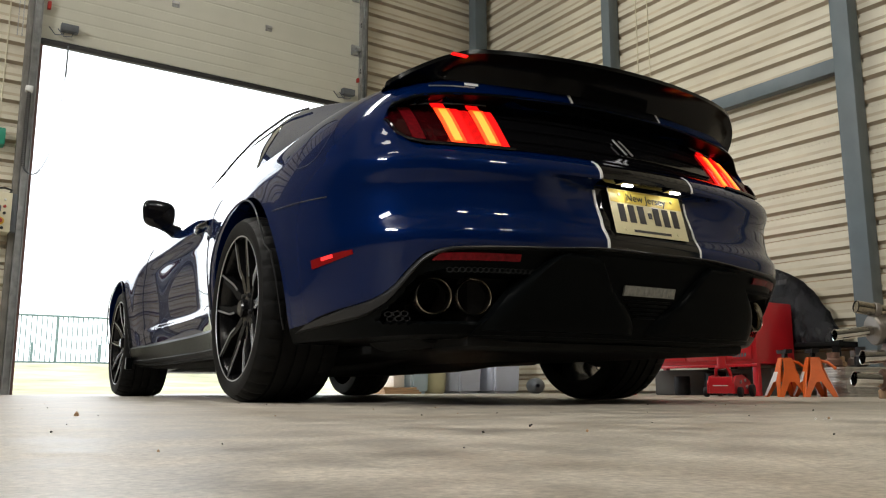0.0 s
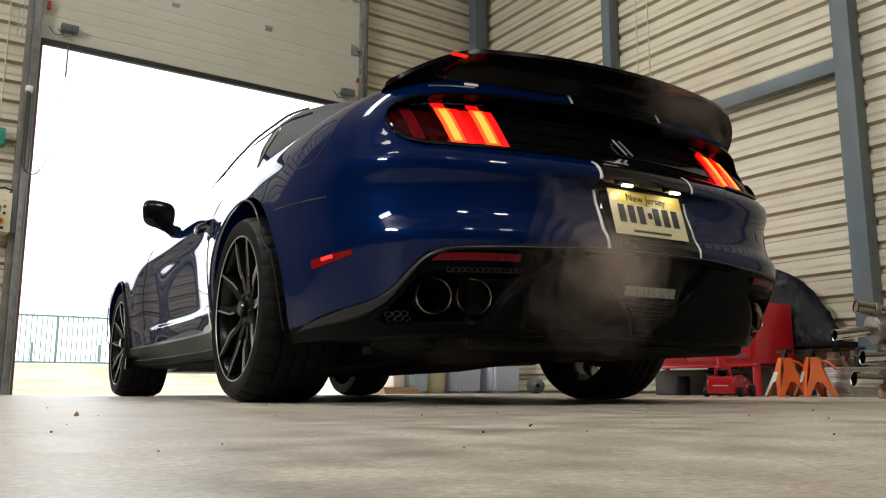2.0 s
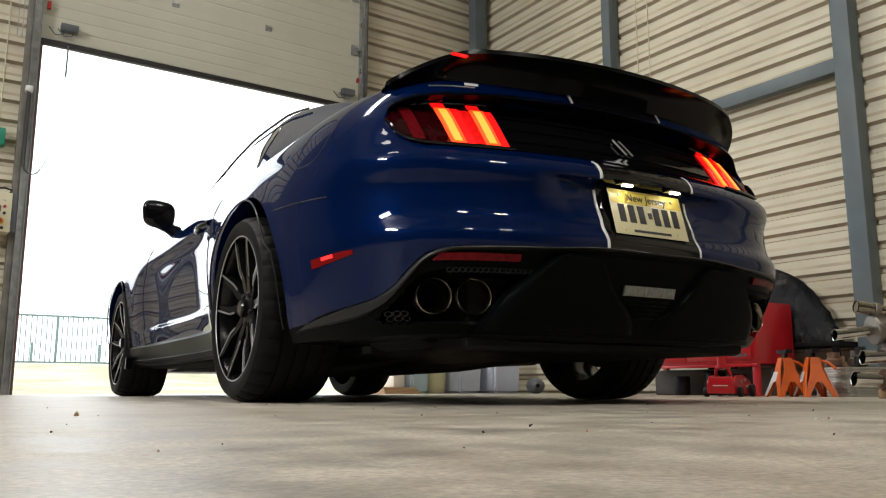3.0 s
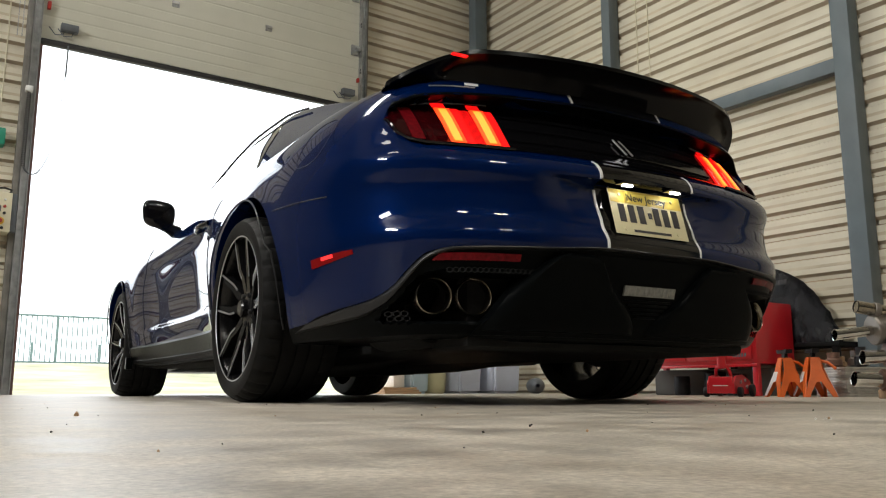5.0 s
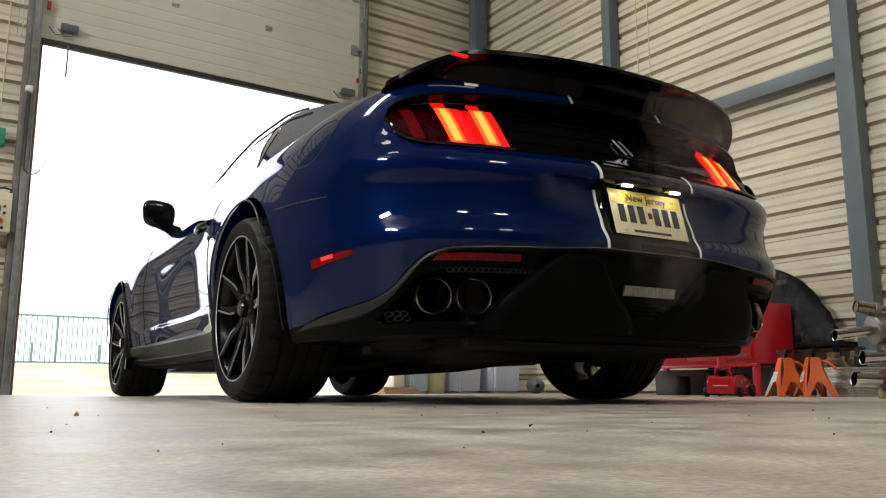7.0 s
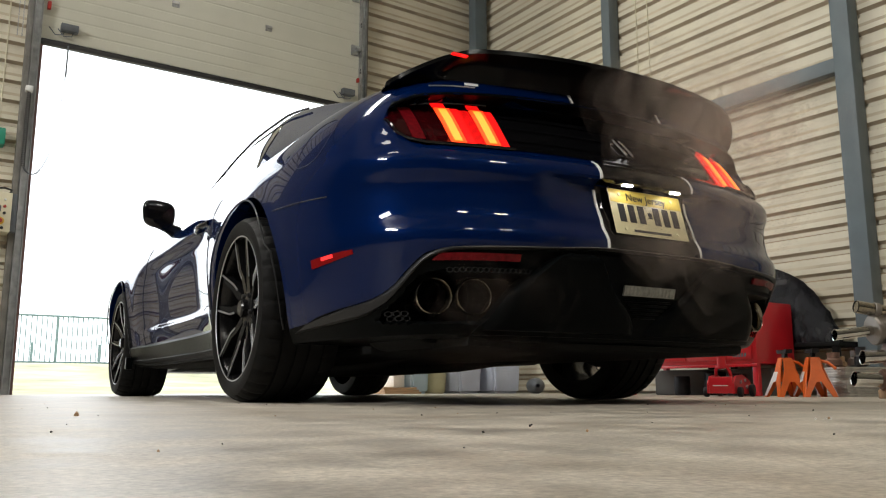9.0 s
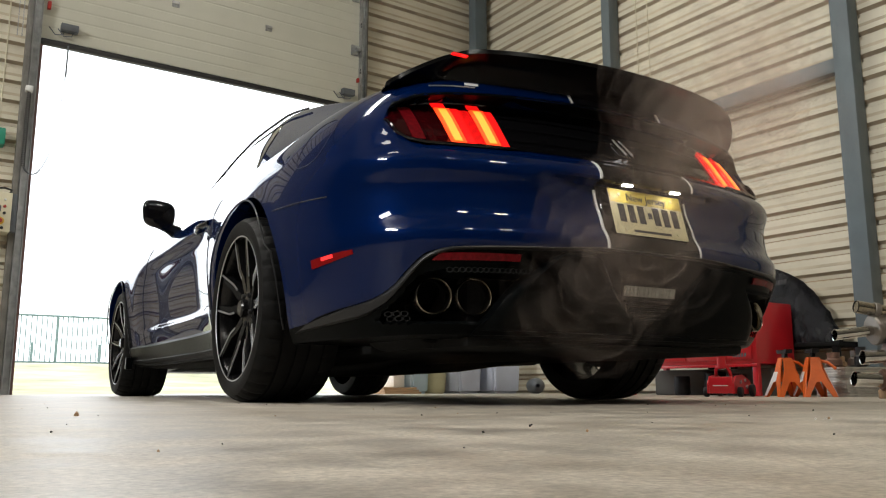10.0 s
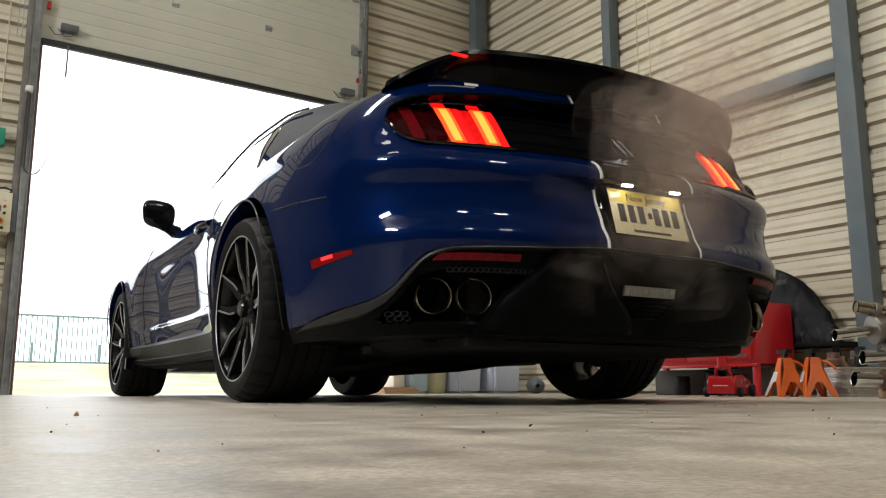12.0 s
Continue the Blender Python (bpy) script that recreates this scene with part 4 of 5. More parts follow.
# rolled lips round the wheel arches
for s in (-1, 1):
    for yc in (0.0, 2.72):
        bm = bmesh.new()
        pts = []
        for a in np.linspace(-0.28, math.pi + 0.28, 60):
            y, z = yc + 0.394 * math.cos(a), 0.352 + 0.394 * math.sin(a)
            w = flank(y, z) if y < -0.352 else half_width(y, z)
            pts.append((s * (w + 0.001), y, z))
        tube(bm, pts, 0.0032, 8)
        part("arch_lip", bm, LIP_GREY, car, "dark rolled wheel arch edge")

# plate, lamps, badge
plate = new("number_plate")
plate.parent = car
plate.matrix_basis = pose(0, -1.168, 0.584, 90 - 14.5, 0, 0)
bm = bmesh.new()
box(bm, -0.1524, 0.1524, -0.0762, 0.0762, -0.002, 0.0, 0.0008)
for cx in (-0.11, 0.11):
    for cy in (-0.058, 0.058):
        revolve(bm, [(0.006, 0.0), (0.006, 0.003)], 8, pose(cx, cy, 0))
part("plate_sheet", bm, PLATE, plate, "cream enamel plate")
bm = bmesh.new()
box(bm, -0.150, 0.150, 0.030, 0.0745, 0.0005, 0.001)
part("plate_band", bm, PLATE_YELLOW, plate, "yellow fade along the top")
words("plate_state", "New Jersey", 0.036, pose(0.0, 0.050, 0.0018), INK, plate)
# the registration as plain bars
for k in range(6):
    bm = bmesh.new()
    x = -0.112 + 0.040 * k + (0.024 if k > 2 else 0)
    box(bm, x - 0.013, x + 0.013, -0.035, 0.025, 0.0006, 0.0016)
    part("character_bar", bm, INK, plate)
bm = bmesh.new()
box(bm, -0.004, 0.012, -0.014, 0.006, 0.0006, 0.0016)
part("character_bar", bm, INK, plate)
bm = bmesh.new()
box(bm, -0.078, 0.078, -0.066, -0.058, 0.0006, 0.0012)
part("address_bar", bm, INK, plate)
for x in (-0.10, 0.10):
    bm = bmesh.new()
    box(bm, x - 0.035, x + 0.035, -1.205, -1.165, 0.664, 0.672, 0.003)
    lampb = part("plate_lamp", bm, BLACK_GLOSS, car)
    bm = bmesh.new()
    box(bm, x - 0.017, x + 0.017, -1.190, -1.178, 0.6595, 0.6635)
    part("diffuser", bm, LED_WHITE, lampb, "small lit plate lamp")
badge = new("badge")
badge.parent = car
badge.matrix_basis = pose(-0.005, rear_y(0, 0.825) - 0.012, 0.825, 56, 0, 0)
bm = bmesh.new()
for q in (-1, 1):
    prism(bm, [(q * 0.013 - 0.0025 - 0.012, 0.034), (q * 0.013 + 0.0025 - 0.012, 0.034), (q * 0.013 + 0.0025 + 0.012, -0.034), (q * 0.013 - 0.0025 + 0.012, -0.034)], 0, 0.004, Matrix())
part("badge_bars", bm, EDGE_ALLOY, badge, "two slanted silver bars")
bm = bmesh.new()
prism(bm, [(-0.016, 0.02), (0.002, 0.02), (0.014, -0.02), (-0.004, -0.02)], 0, 0.003, Matrix())
part("badge_field", bm, WHEEL, badge)
# maker's plate on the deck edge
bm = bmesh.new()
tail_patch(bm, lambda u, v: (-0.655 + 0.13 * u, 0.957 + 0.005 * v), 6, 1, 0.003, 0.005)
part("deck_script", bm, EDGE_ALLOY, car, "small silver script bar")
bm = bmesh.new()
tail_patch(bm, lambda u, v: (-0.552 + 0.04 * u, 0.966 + 0.010 * v), 3, 1, 0.003, 0.005)
part("deck_script", bm, PINSTRIPE, car, "small silver script bar")
bm = bmesh.new()
tail_patch(bm, lambda u, v: (0.03 + 0.10 * u, 0.748 + 0.014 * v), 6, 1, 0.007, 0.005)
part("deck_script", bm, WHEEL, car, "dull dark letter row")

# lower rear: lip, pockets, diffuser, tips
LIP = [(0.0, 0.459, 0.450), (0.185, 0.459, 0.450), (0.41, 0.446, 0.436), (0.60, 0.439, 0.429), (0.668, 0.437, 0.426), (0.699, 0.431, 0.418), (0.727, 0.417, 0.402), (0.742, 0.400, 0.381),
       (0.757, 0.376, 0.350), (0.774, 0.344, 0.315), (0.796, 0.316, 0.275), (0.818, 0.299, 0.255), (0.852, 0.282, 0.242), (0.872, 0.266, 0.234), (0.884, 0.250, 0.226)]
bm = bmesh.new()
f, b = [], []
for x in np.linspace(-0.884, 0.884, 150):
    za, zb = [curve([q[0] for q in LIP], [q[k] for q in LIP], abs(x)) for k in (1, 2)]
    row = []
    for v, d in ((0.0, 0.0), (0.12, 0.009), (0.45, 0.012), (0.85, 0.008), (1.0, -0.002)):
        z = za + (zb - za) * v
        row.append(Vector((x * (1 + 0.008 * (d > 0.005) * (abs(x) > 0.8)), rear_y(x, z) - d, z)))
    f.append(row)
    b.append([p + Vector((-0.012 * math.copysign(1, p.x) * (abs(p.x) > 0.8), 0.02, 0)) for p in row])
slab(bm, f, b)
part("valance_lip", bm, LIP_GREY, car, "satin dark grey rolled valance lip")


def pocket(s):
    bm = bmesh.new()
    tail_patch(bm, lambda u, v: (s * (0.485 + (0.228 - 0.015 * v) * u), 0.400 + 0.020 * v), 12, 1, 0.004, 0.01)
    part("bumper_reflector", bm, LAMP_DIM, car, "dark red bumper reflector")
    for x in (0.678, 0.570):
        bm = bmesh.new()
        m = pose(s * x, -1.006 - 0.38 * (0.678 - x), 0.308, 90, 0, 14 * s)
        revolve(bm, [(0.040, -0.22), (0.044, -0.10), (0.046, -0.02), (0.048, -0.004), (0.051, 0.0), (0.0535, -0.004), (0.0535, -0.03), (0.050, -0.10), (0.046, -0.22)], 40, m, close=False)
        tip = part("exhaust_tip", bm, CHROME, car, "round steel exhaust tip")
        bm = bmesh.new()
        revolve(bm, [(0.0465, -0.02), (0.043, -0.10), (0.038, -0.18), (0.0, -0.18)], 32, m, close=False)
        part("tip_inside", bm, PIPE_IN, tip)


pocket(-1)
pocket(1)


def honeycomb(s, x0, x1, z0, z1, depth):
    """A strip of small hexagonal rings set back in the valance."""
    bm = bmesh.new()
    r = 0.0085
    nx, nz = int((x1 - x0) / (r * 1.8)), int((z1 - z0) / (r * 1.6))
    for i in range(nx):
        for k in range(nz):
            x, z = x0 + r * 1.8 * (i + 0.5 * (k % 2)), z0 + r * 1.6 * k
            y = rear_y(x, z) + depth
            slope = (rear_y(x + 0.01, z) - rear_y(x - 0.01, z)) / 0.02
            rings = [[bm.verts.new((s * (x + q * math.sin(a)), y + slope * q * math.sin(a) - w, z + q * math.cos(a))) for a in [math.pi / 3 * e for e in range(6)]] for q, w in ((r, 0.0), (r * 0.98, 0.003), (r * 0.76, 0.003), (r * 0.74, 0.0))]
            for a, b in zip(rings, rings[1:]):
                for e in range(6):
                    bm.faces.new((a[e], a[(e + 1) % 6], b[(e + 1) % 6], b[e]))
    part("mesh_grille", bm, UNDERBODY, car, "black honeycomb mesh insert", smooth=0)


for s in (-1, 1):
    honeycomb(s, 0.735, 0.785, 0.246, 0.275, 0.012)
    honeycomb(s, 0.44, 0.70, 0.374, 0.392, -0.004)
def rounded(q):
    """0 at the edges of a raised panel, 1 within."""
    e = min(1.0, max(0.0, min(q, 1 - q) / 0.09))
    return 1 - (1 - e) ** 2.2


bm = bmesh.new()
tail_patch(bm, lambda u, v: (lambda z: ((2 * u - 1) * curve([0.20, 0.242, 0.33, 0.42, 0.435], [0.575, 0.545, 0.46, 0.375, 0.35], z), z))(0.20 + 0.235 * v), 30, 12, 0.004, 0.05)
diffuser = part("diffuser", bm, BLACK_PLASTIC, car, "black centre diffuser panel")
for s in (-1, 1):
    bm = bmesh.new()
    f, b = [], []
    for v in np.linspace(0, 1, 22):
        z = 0.212 + 0.222 * v
        xi = curve([0.21, 0.256, 0.33, 0.40, 0.425, 0.435], [0.022, 0.046, 0.134, 0.196, 0.222, 0.245], z)
        xo = curve([0.21, 0.236, 0.313, 0.387, 0.425, 0.435], [0.556, 0.546, 0.501, 0.424, 0.368, 0.335], z)
        row = []
        for u in np.linspace(0, 1, 26):
            x = xi + (xo - xi) * u
            row.append(Vector((s * x, rear_y(x, z) - 0.003 - 0.026 * rounded(u) * rounded(0.08 + 0.92 * v), z)))
        f.append(row)
        b.append([p + Vector((0, 0.04, 0)) for p in row])
    slab(bm, f, b)
    part("diffuser_blade", bm, BLACK_PLASTIC, car, "raised black diffuser blade")
bm = bmesh.new()
f = [[Vector((x, rear_y(x, z) - 0.012, z)) for x in np.linspace(-0.105, 0.105, 9)] for z in (0.327, 0.332, 0.352, 0.357)]
slab(bm, f, [[p + Vector((0, 0.03, 0)) for p in r] for r in f])
lens = part("reverse_lamp", bm, LENS_CLEAR, car, "pale ribbed reversing lamp lens")
for k in range(14):
    bm = bmesh.new()
    x = -0.0975 + 0.015 * k
    f = [[Vector((x + d, rear_y(x, z) - 0.012 - l, z)) for d, l in ((-0.005, 0.0), (0.0, 0.002), (0.005, 0.0))] for z in (0.331, 0.342, 0.353)]
    slab(bm, f, [[p + Vector((0, 0.006, 0)) for p in r] for r in f])
    part("lens_rib", bm, LENS_CLEAR, lens)
# dark louvres below the reversing lamp
for k in range(5):
    bm = bmesh.new()
    z = 0.262 + 0.012 * k
    w = 0.045 + 0.013 * k
    box(bm, -w, w, rear_y(0, z) - 0.012, rear_y(0, z) + 0.01, z, z + 0.006, 0.001)
    part("louvre", bm, BLACK_PLASTIC, diffuser)

# underbody
bm = bmesh.new()
box(bm, -0.58, 0.58, -1.02, 3.3, 0.165, 0.40, 0.02)
box(bm, -0.80, 0.80, 0.46, 2.26, 0.17, 0.35, 0.02)
part("underbody", bm, UNDERBODY, car, "dark underbody panels")
for s in (-1, 1):
    bm = bmesh.new()
    revolve(bm, [(0.0, 0), (0.09, 0.01), (0.105, 0.04), (0.105, 0.30), (0.09, 0.33), (0.0, 0.34)], 24, pose(s * 0.60, -0.62, 0.275, 90, 0, 0) @ pose(0, 0, -0.1), close=False)
    part("silencer", bm, UNDERBODY, car, "dark rear silencer")
    bm = bmesh.new()
    tube(bm, [(s * 0.15, 2.2, 0.155), (s * 0.15, 0.9, 0.15), (s * 0.20, 0.3, 0.16), (s * 0.30, -0.2, 0.20), (s * 0.55, -0.45, 0.26)], 0.034, 12)
    part("exhaust_pipe", bm, UNDERBODY, car, "dark sooty exhaust pipe")
    bm = bmesh.new()
    tube(bm, [(s * 0.70, 0.02, 0.20), (s * 0.35, 0.05, 0.19), (s * 0.1, 0.1, 0.21)], 0.025, 8)
    part("suspension_arm", bm, IRON, car)

# seam between bumper and quarter panel
for s in (-1, 1):
    bm = bmesh.new()
    tube(bm, [(s * (flank(y, 0.640 + 0.05 * (y + 0.37)) + 0.0004), y, 0.640 + 0.05 * (y + 0.37)) for y in np.linspace(-0.375, -0.74, 16)], 0.0020, 6)
    part("bumper_seam", bm, SEAL, car)

# fuel flap outline on the near flank
bm = bmesh.new()
pts = []
for a in np.linspace(0, 2 * math.pi, 56):
    ca, sa = math.cos(a), math.sin(a)
    z = 0.822 + 0.074 * math.copysign(abs(sa) ** 0.7, sa)
    y = -0.612 + 0.085 * math.copysign(abs(ca) ** 0.7, ca) - 0.3 * (z - 0.822)
    pts.append((-flank(y, z) - 0.0003, y, z))
tube(bm, pts, 0.0016, 6)
part("fuel_flap_seam", bm, SEAL, car)

# ---- things along the east wall ----
cabinet = thing("tool_cabinet", pose(2.84, 0.50, 0), "red enamel steel tool cabinet on legs beside the wall", "cabinet")
bm = bmesh.new()
box(bm, 0.0, 0.44, 0.0, 1.15, 0.215, 0.64, 0.008)
part("body", bm, RED_PAINT, cabinet)
for k in range(2):
    bm = bmesh.new()
    box(bm, -0.014, -0.002, 0.03 + 0.555 * k, 0.565 + 0.555 * k, 0.245, 0.615, 0.004)
    d = part("door", bm, RED_PAINT, cabinet)
    bm = bmesh.new()
    box(bm, -0.03, -0.016, 0.50 + 0.10 * k, 0.52 + 0.10 * k, 0.40, 0.50, 0.004)
    part("handle", bm, GALV, d, "steel pull handle")
for k in range(5):
    bm = bmesh.new()
    prism(bm, [(0.075 + 0.022 * k, 0.262), (0.090 + 0.022 * k, 0.262), (0.083 + 0.022 * k, 0.29), (0.070 + 0.022 * k, 0.29)], -0.0165, -0.0135, Matrix(((0, 0, 1, 0), (1, 0, 0, 0), (0, 1, 0, 0), (0, 0, 0, 1))))
    part("emblem_bar", bm, DARK_GREY, cabinet, "dark slanted emblem bar", smooth=0)
for x in (0.0, 0.40):
    for y in (0.0, 1.11):
        bm = bmesh.new()
        box(bm, x, x + 0.04, y, y + 0.04, 0.0, 0.218, 0.004)
        part("leg", bm, RED_PAINT, cabinet)
bm = bmesh.new()
box(bm, -0.004, 0.01, 0.0, 1.15, 0.195, 0.214, 0.003)
part("rail", bm, RED_PAINT, cabinet)

for x, y, z, sx, sy, sz in ((2.93, 0.56, 0.645, 0.10, 0.12, 0.065), (2.94, 0.57, 0.714, 0.08, 0.10, 0.075)):
    bm = bmesh.new()
    box(bm, x, x + sx, y, y + sy, z, z + sz, 0.004)
    tagged(finish("carton", bm, WHITE_PLASTIC), "small white carton on the red tool cabinet", "box", "cartons")

# clutter under the cabinet
for k, (x, y, r, h) in enumerate([(2.95, 0.75, 0.07, 0.15), (3.05, 1.0, 0.08, 0.17), (2.98, 1.25, 0.06, 0.14)]):
    bm = bmesh.new()
    revolve(bm, [(r * 0.9, 0), (r, 0.01), (r, h - 0.01), (r * 0.9, h), (r * 0.3, h)], 20, pose(x, y, 0))
    tagged(finish("tin", bm, IRON), "dark grimy tin under the red cabinet", "can", "tins")


bm = bmesh.new()
box(bm, 3.08, 3.24, 0.56, 1.60, 0.0, 0.19, 0.01)
tagged(finish("crate", bm, HALL_GREY), "dusty dark grey crate in the gap under the cabinet", "crate")


def trolley_jack(m):
    j = thing("floor_jack", m, "red trolley jack with steel wheels on the floor", "jack")
    for s in (-1, 1):
        bm = bmesh.new()
        prism(bm, [(-0.19, 0.02), (0.22, 0.015), (0.25, 0.05), (0.20, 0.10), (0.02, 0.135), (-0.14, 0.125), (-0.19, 0.08)], s * 0.075 - 0.006, s * 0.075 + 0.006, Matrix(((1, 0, 0, 0), (0, 0, 1, 0), (0, 1, 0, 0), (0, 0, 0, 1))))
        part("side_plate", bm, RED_PAINT, j, smooth=0)
        for x, r in ((0.17, 0.038), (-0.13, 0.03)):
            bm = bmesh.new()
            revolve(bm, [(0.0, 0), (r * 0.4, 0.004), (r * 0.5, -0.002), (r * 0.9, 0.002), (r, 0.006), (r, 0.026), (r * 0.9, 0.03), (0, 0.03)], 20, pose(x, s * 0.085 + (0 if s < 0 else -0.0), r, 90 * (1 if s < 0 else -1), 0, 0), close=False)
            part("wheel", bm, IRON, j, "dark steel caster wheel")
    bm = bmesh.new()
    box(bm, -0.19, -0.16, -0.07, 0.07, 0.02, 0.12, 0.006)
    box(bm, -0.12, 0.0, -0.066, 0.066, 0.03, 0.06, 0.004)
    part("cross_brace", bm, RED_PAINT, j)
    bm = bmesh.new()
    tube(bm, [(-0.15, 0, 0.08), (-0.02, 0, 0.09)], 0.035, 16)
    part("hydraulic_ram", bm, IRON, j, "dark hydraulic ram")
    for s in (-1, 1):
        bm = bmesh.new()
        tube(bm, [(-0.10, s * 0.045, 0.11), (-0.13, s * 0.04, 0.16), (-0.135, s * 0.014, 0.20)], 0.011, 8)
        part("yoke_arm", bm, RED_PAINT, j)
    bm = bmesh.new()
    revolve(bm, [(0.022, 0), (0.026, 0.005), (0.026, 0.10), (0.018, 0.105), (0.018, 0.19)], 16, pose(-0.135, 0, 0.17, 0, -6, 0))
    part("handle_socket", bm, RED_PAINT, j)
    bm = bmesh.new()
    tube(bm, [(-0.147, 0, 0.27), (-0.20, 0, 0.75)], 0.014, 10)
    part("handle", bm, IRON, j, "dark steel handle")
    bm = bmesh.new()
    revolve(bm, [(0.0, 0), (0.045, 0), (0.05, 0.012), (0.04, 0.014), (0, 0.012)], 20, pose(0.15, 0, 0.132), close=False)
    part("saddle", bm, IRON, j)
    bm = bmesh.new()
    box(bm, -0.194, -0.1905, -0.045, 0.045, 0.064, 0.07)
    part("label_strip", bm, LABEL_WHITE, j)
    for x, z in ((-0.05, 0.09), (0.06, 0.10), (0.1, 0.06)):
        bm = bmesh.new()
        revolve(bm, [(0.012, 0), (0.012, 0.008), (0.006, 0.012)], 6, pose(x, -0.081, z, 90, 0, 0))
        part("bolt", bm, GALV, j)
    return j


trolley_jack(pose(2.36, 0.38, 0, 0, 0, 22))


def jack_stand():
    st = thing("jack_stand", pose(2.548, 0.105, 0, 0, 0, 60), "orange steel axle stand with white label", "jack stand", "axle stands")
    for k in range(4):
        a = pose(0, 0, 0, 0, 0, 90 * k)
        bm = bmesh.new()
        M = a @ Matrix(((1, 0, 0, 0), (0, 0.28, 1, -0.097), (0, 1, 0, 0), (0, 0, 0, 1)))
        # folded side with an arched cut-out
        prism(bm, [(-0.098, 0.0), (-0.068, 0.0), (-0.014, 0.090), (0.014, 0.090), (0.068, 0.0), (0.098, 0.0), (0.052, 0.105), (0.034, 0.16), (0.025, 0.235), (-0.025, 0.235), (-0.034, 0.16), (-0.052, 0.105)], 0, 0.006, M)
        part("side", bm, ORANGE, st, smooth=0)
        if k % 2 == 0:
            bm = bmesh.new()
            prism(bm, [(-0.092, 0.008), (-0.062, 0.008), (-0.016, 0.088), (0.014, 0.094), (0.014, 0.15), (-0.032, 0.15)], -0.003, -0.0012, M)
            part("label_sheet", bm, LABEL_WHITE, st, "worn white warning label", smooth=0)
    bm = bmesh.new()
    box(bm, -0.018, 0.018, -0.012, 0.012, 0.10, 0.262, 0.003)
    part("ratchet_bar", bm, IRON, st, "dark steel ratchet bar")
    bm = bmesh.new()
    prism(bm, [(-0.055, 0.262), (0.055, 0.262), (0.06, 0.285), (0.04, 0.285), (0.03, 0.275), (-0.03, 0.275), (-0.04, 0.285), (-0.06, 0.285)], -0.022, 0.022, Matrix(((1, 0, 0, 0), (0, 0, 1, 0), (0, 1, 0, 0), (0, 0, 0, 1))))
    part("saddle", bm, IRON, st, "dark cast saddle", smooth=0)
    bm = bmesh.new()
    tube(bm, [(0.0, -0.045, 0.215), (0.0, -0.085, 0.205), (-0.03, -0.12, 0.165)], 0.009, 8)
    part("lever", bm, ORANGE, st)
    return st


stand = jack_stand()
copy_thing(stand, pose(2.60, -0.045, 0, 0, 0, 52))

# low bench and wrapped bumper
bench = thing("bench", pose(3.29, 0.175, 0), "low wooden board bench against the cladding", "bench")
bm = bmesh.new()
box(bm, 0.0, 0.34, 0.0, 1.1, 0.335, 0.365, 0.004)
part("board", bm, UNDERBODY, bench)
for x in (0.01, 0.29):
    for y in (0.02, 1.04):
        bm = bmesh.new()
        box(bm, x, x + 0.04, y, y + 0.04, 0.0, 0.336)
        part("leg", bm, UNDERBODY, bench)
bm = bmesh.new()
bmesh.ops.create_icosphere(bm, subdivisions=5, radius=1)
for v in bm.verts:
    c = v.co.copy()
    p = Vector((3.42 + 0.13 * c.x, 0.78 + 0.55 * c.y, 0.367 + 0.56 * max(c.z, 0.0) ** 1.45 if c.z > 0 else 0.367))
    n = noise.noise(Vector((c.x * 3, c.y * 3, c.z * 6))) * 0.02 + noise.noise(Vector((c.x * 9, c.y * 5, c.z * 14))) * 0.012
    if c.z > 0.02:
        p += c * n
    v.co = p
wrapped = tagged(finish("wrapped_bumper", bm, BAG, smooth=60), "car bumper wrapped in crinkled dark plastic sheet", "wrapped bumper")
for k in range(6):
    bm = bmesh.new()
    box(bm, -0.004, 0.004, 0, 0.018, 0, 0.035, m=pose(3.30, 0.66 - 0.024 * k, 0.79, 0, 12, 0))
    part("print_mark", bm, INK, wrapped, "dark print mark")

# sheet stack and clutter
stack = [(i, 0.30 + random.uniform(-0.01, 0.01)) for i in range(11)]
for i, w in stack:
    bm = bmesh.new()
    box(bm, -0.14, 0.16, -w / 2, w / 2, 0.0, 0.0155, 0.002)
    ob = tagged(finish("metal_sheet", bm, SHEET_METAL), "thin pale metal sheet in a stack on the floor", "metal sheet", "sheet stack")
    ob.matrix_basis = pose(2.86 + random.uniform(-0.006, 0.006), -0.13 + random.uniform(-0.008, 0.008), 0.016 * i, 0, 0, -25 + random.uniform(-1.5, 1.5))
for k, (x, y, z, r, h, mt) in enumerate([(2.80, -0.06, 0.177, 0.05, 0.09, RUSTY), (2.90, -0.16, 0.177, 0.06, 0.10, STAINLESS), (2.93, -0.02, 0.177, 0.045, 0.07, WOOD), (2.84, -0.21, 0.177, 0.04, 0.12, IRON)]):
    bm = bmesh.new()
    revolve(bm, [(r * 0.6, 0), (r, 0.012), (r * 0.95, h * 0.5), (r * 0.7, h * 0.6), (r * 0.75, h), (r * 0.3, h)], 18, pose(x, y, z))
    tagged(finish("engine_part", bm, mt), "used metal engine part on the sheet stack", "engine part", "engine parts")


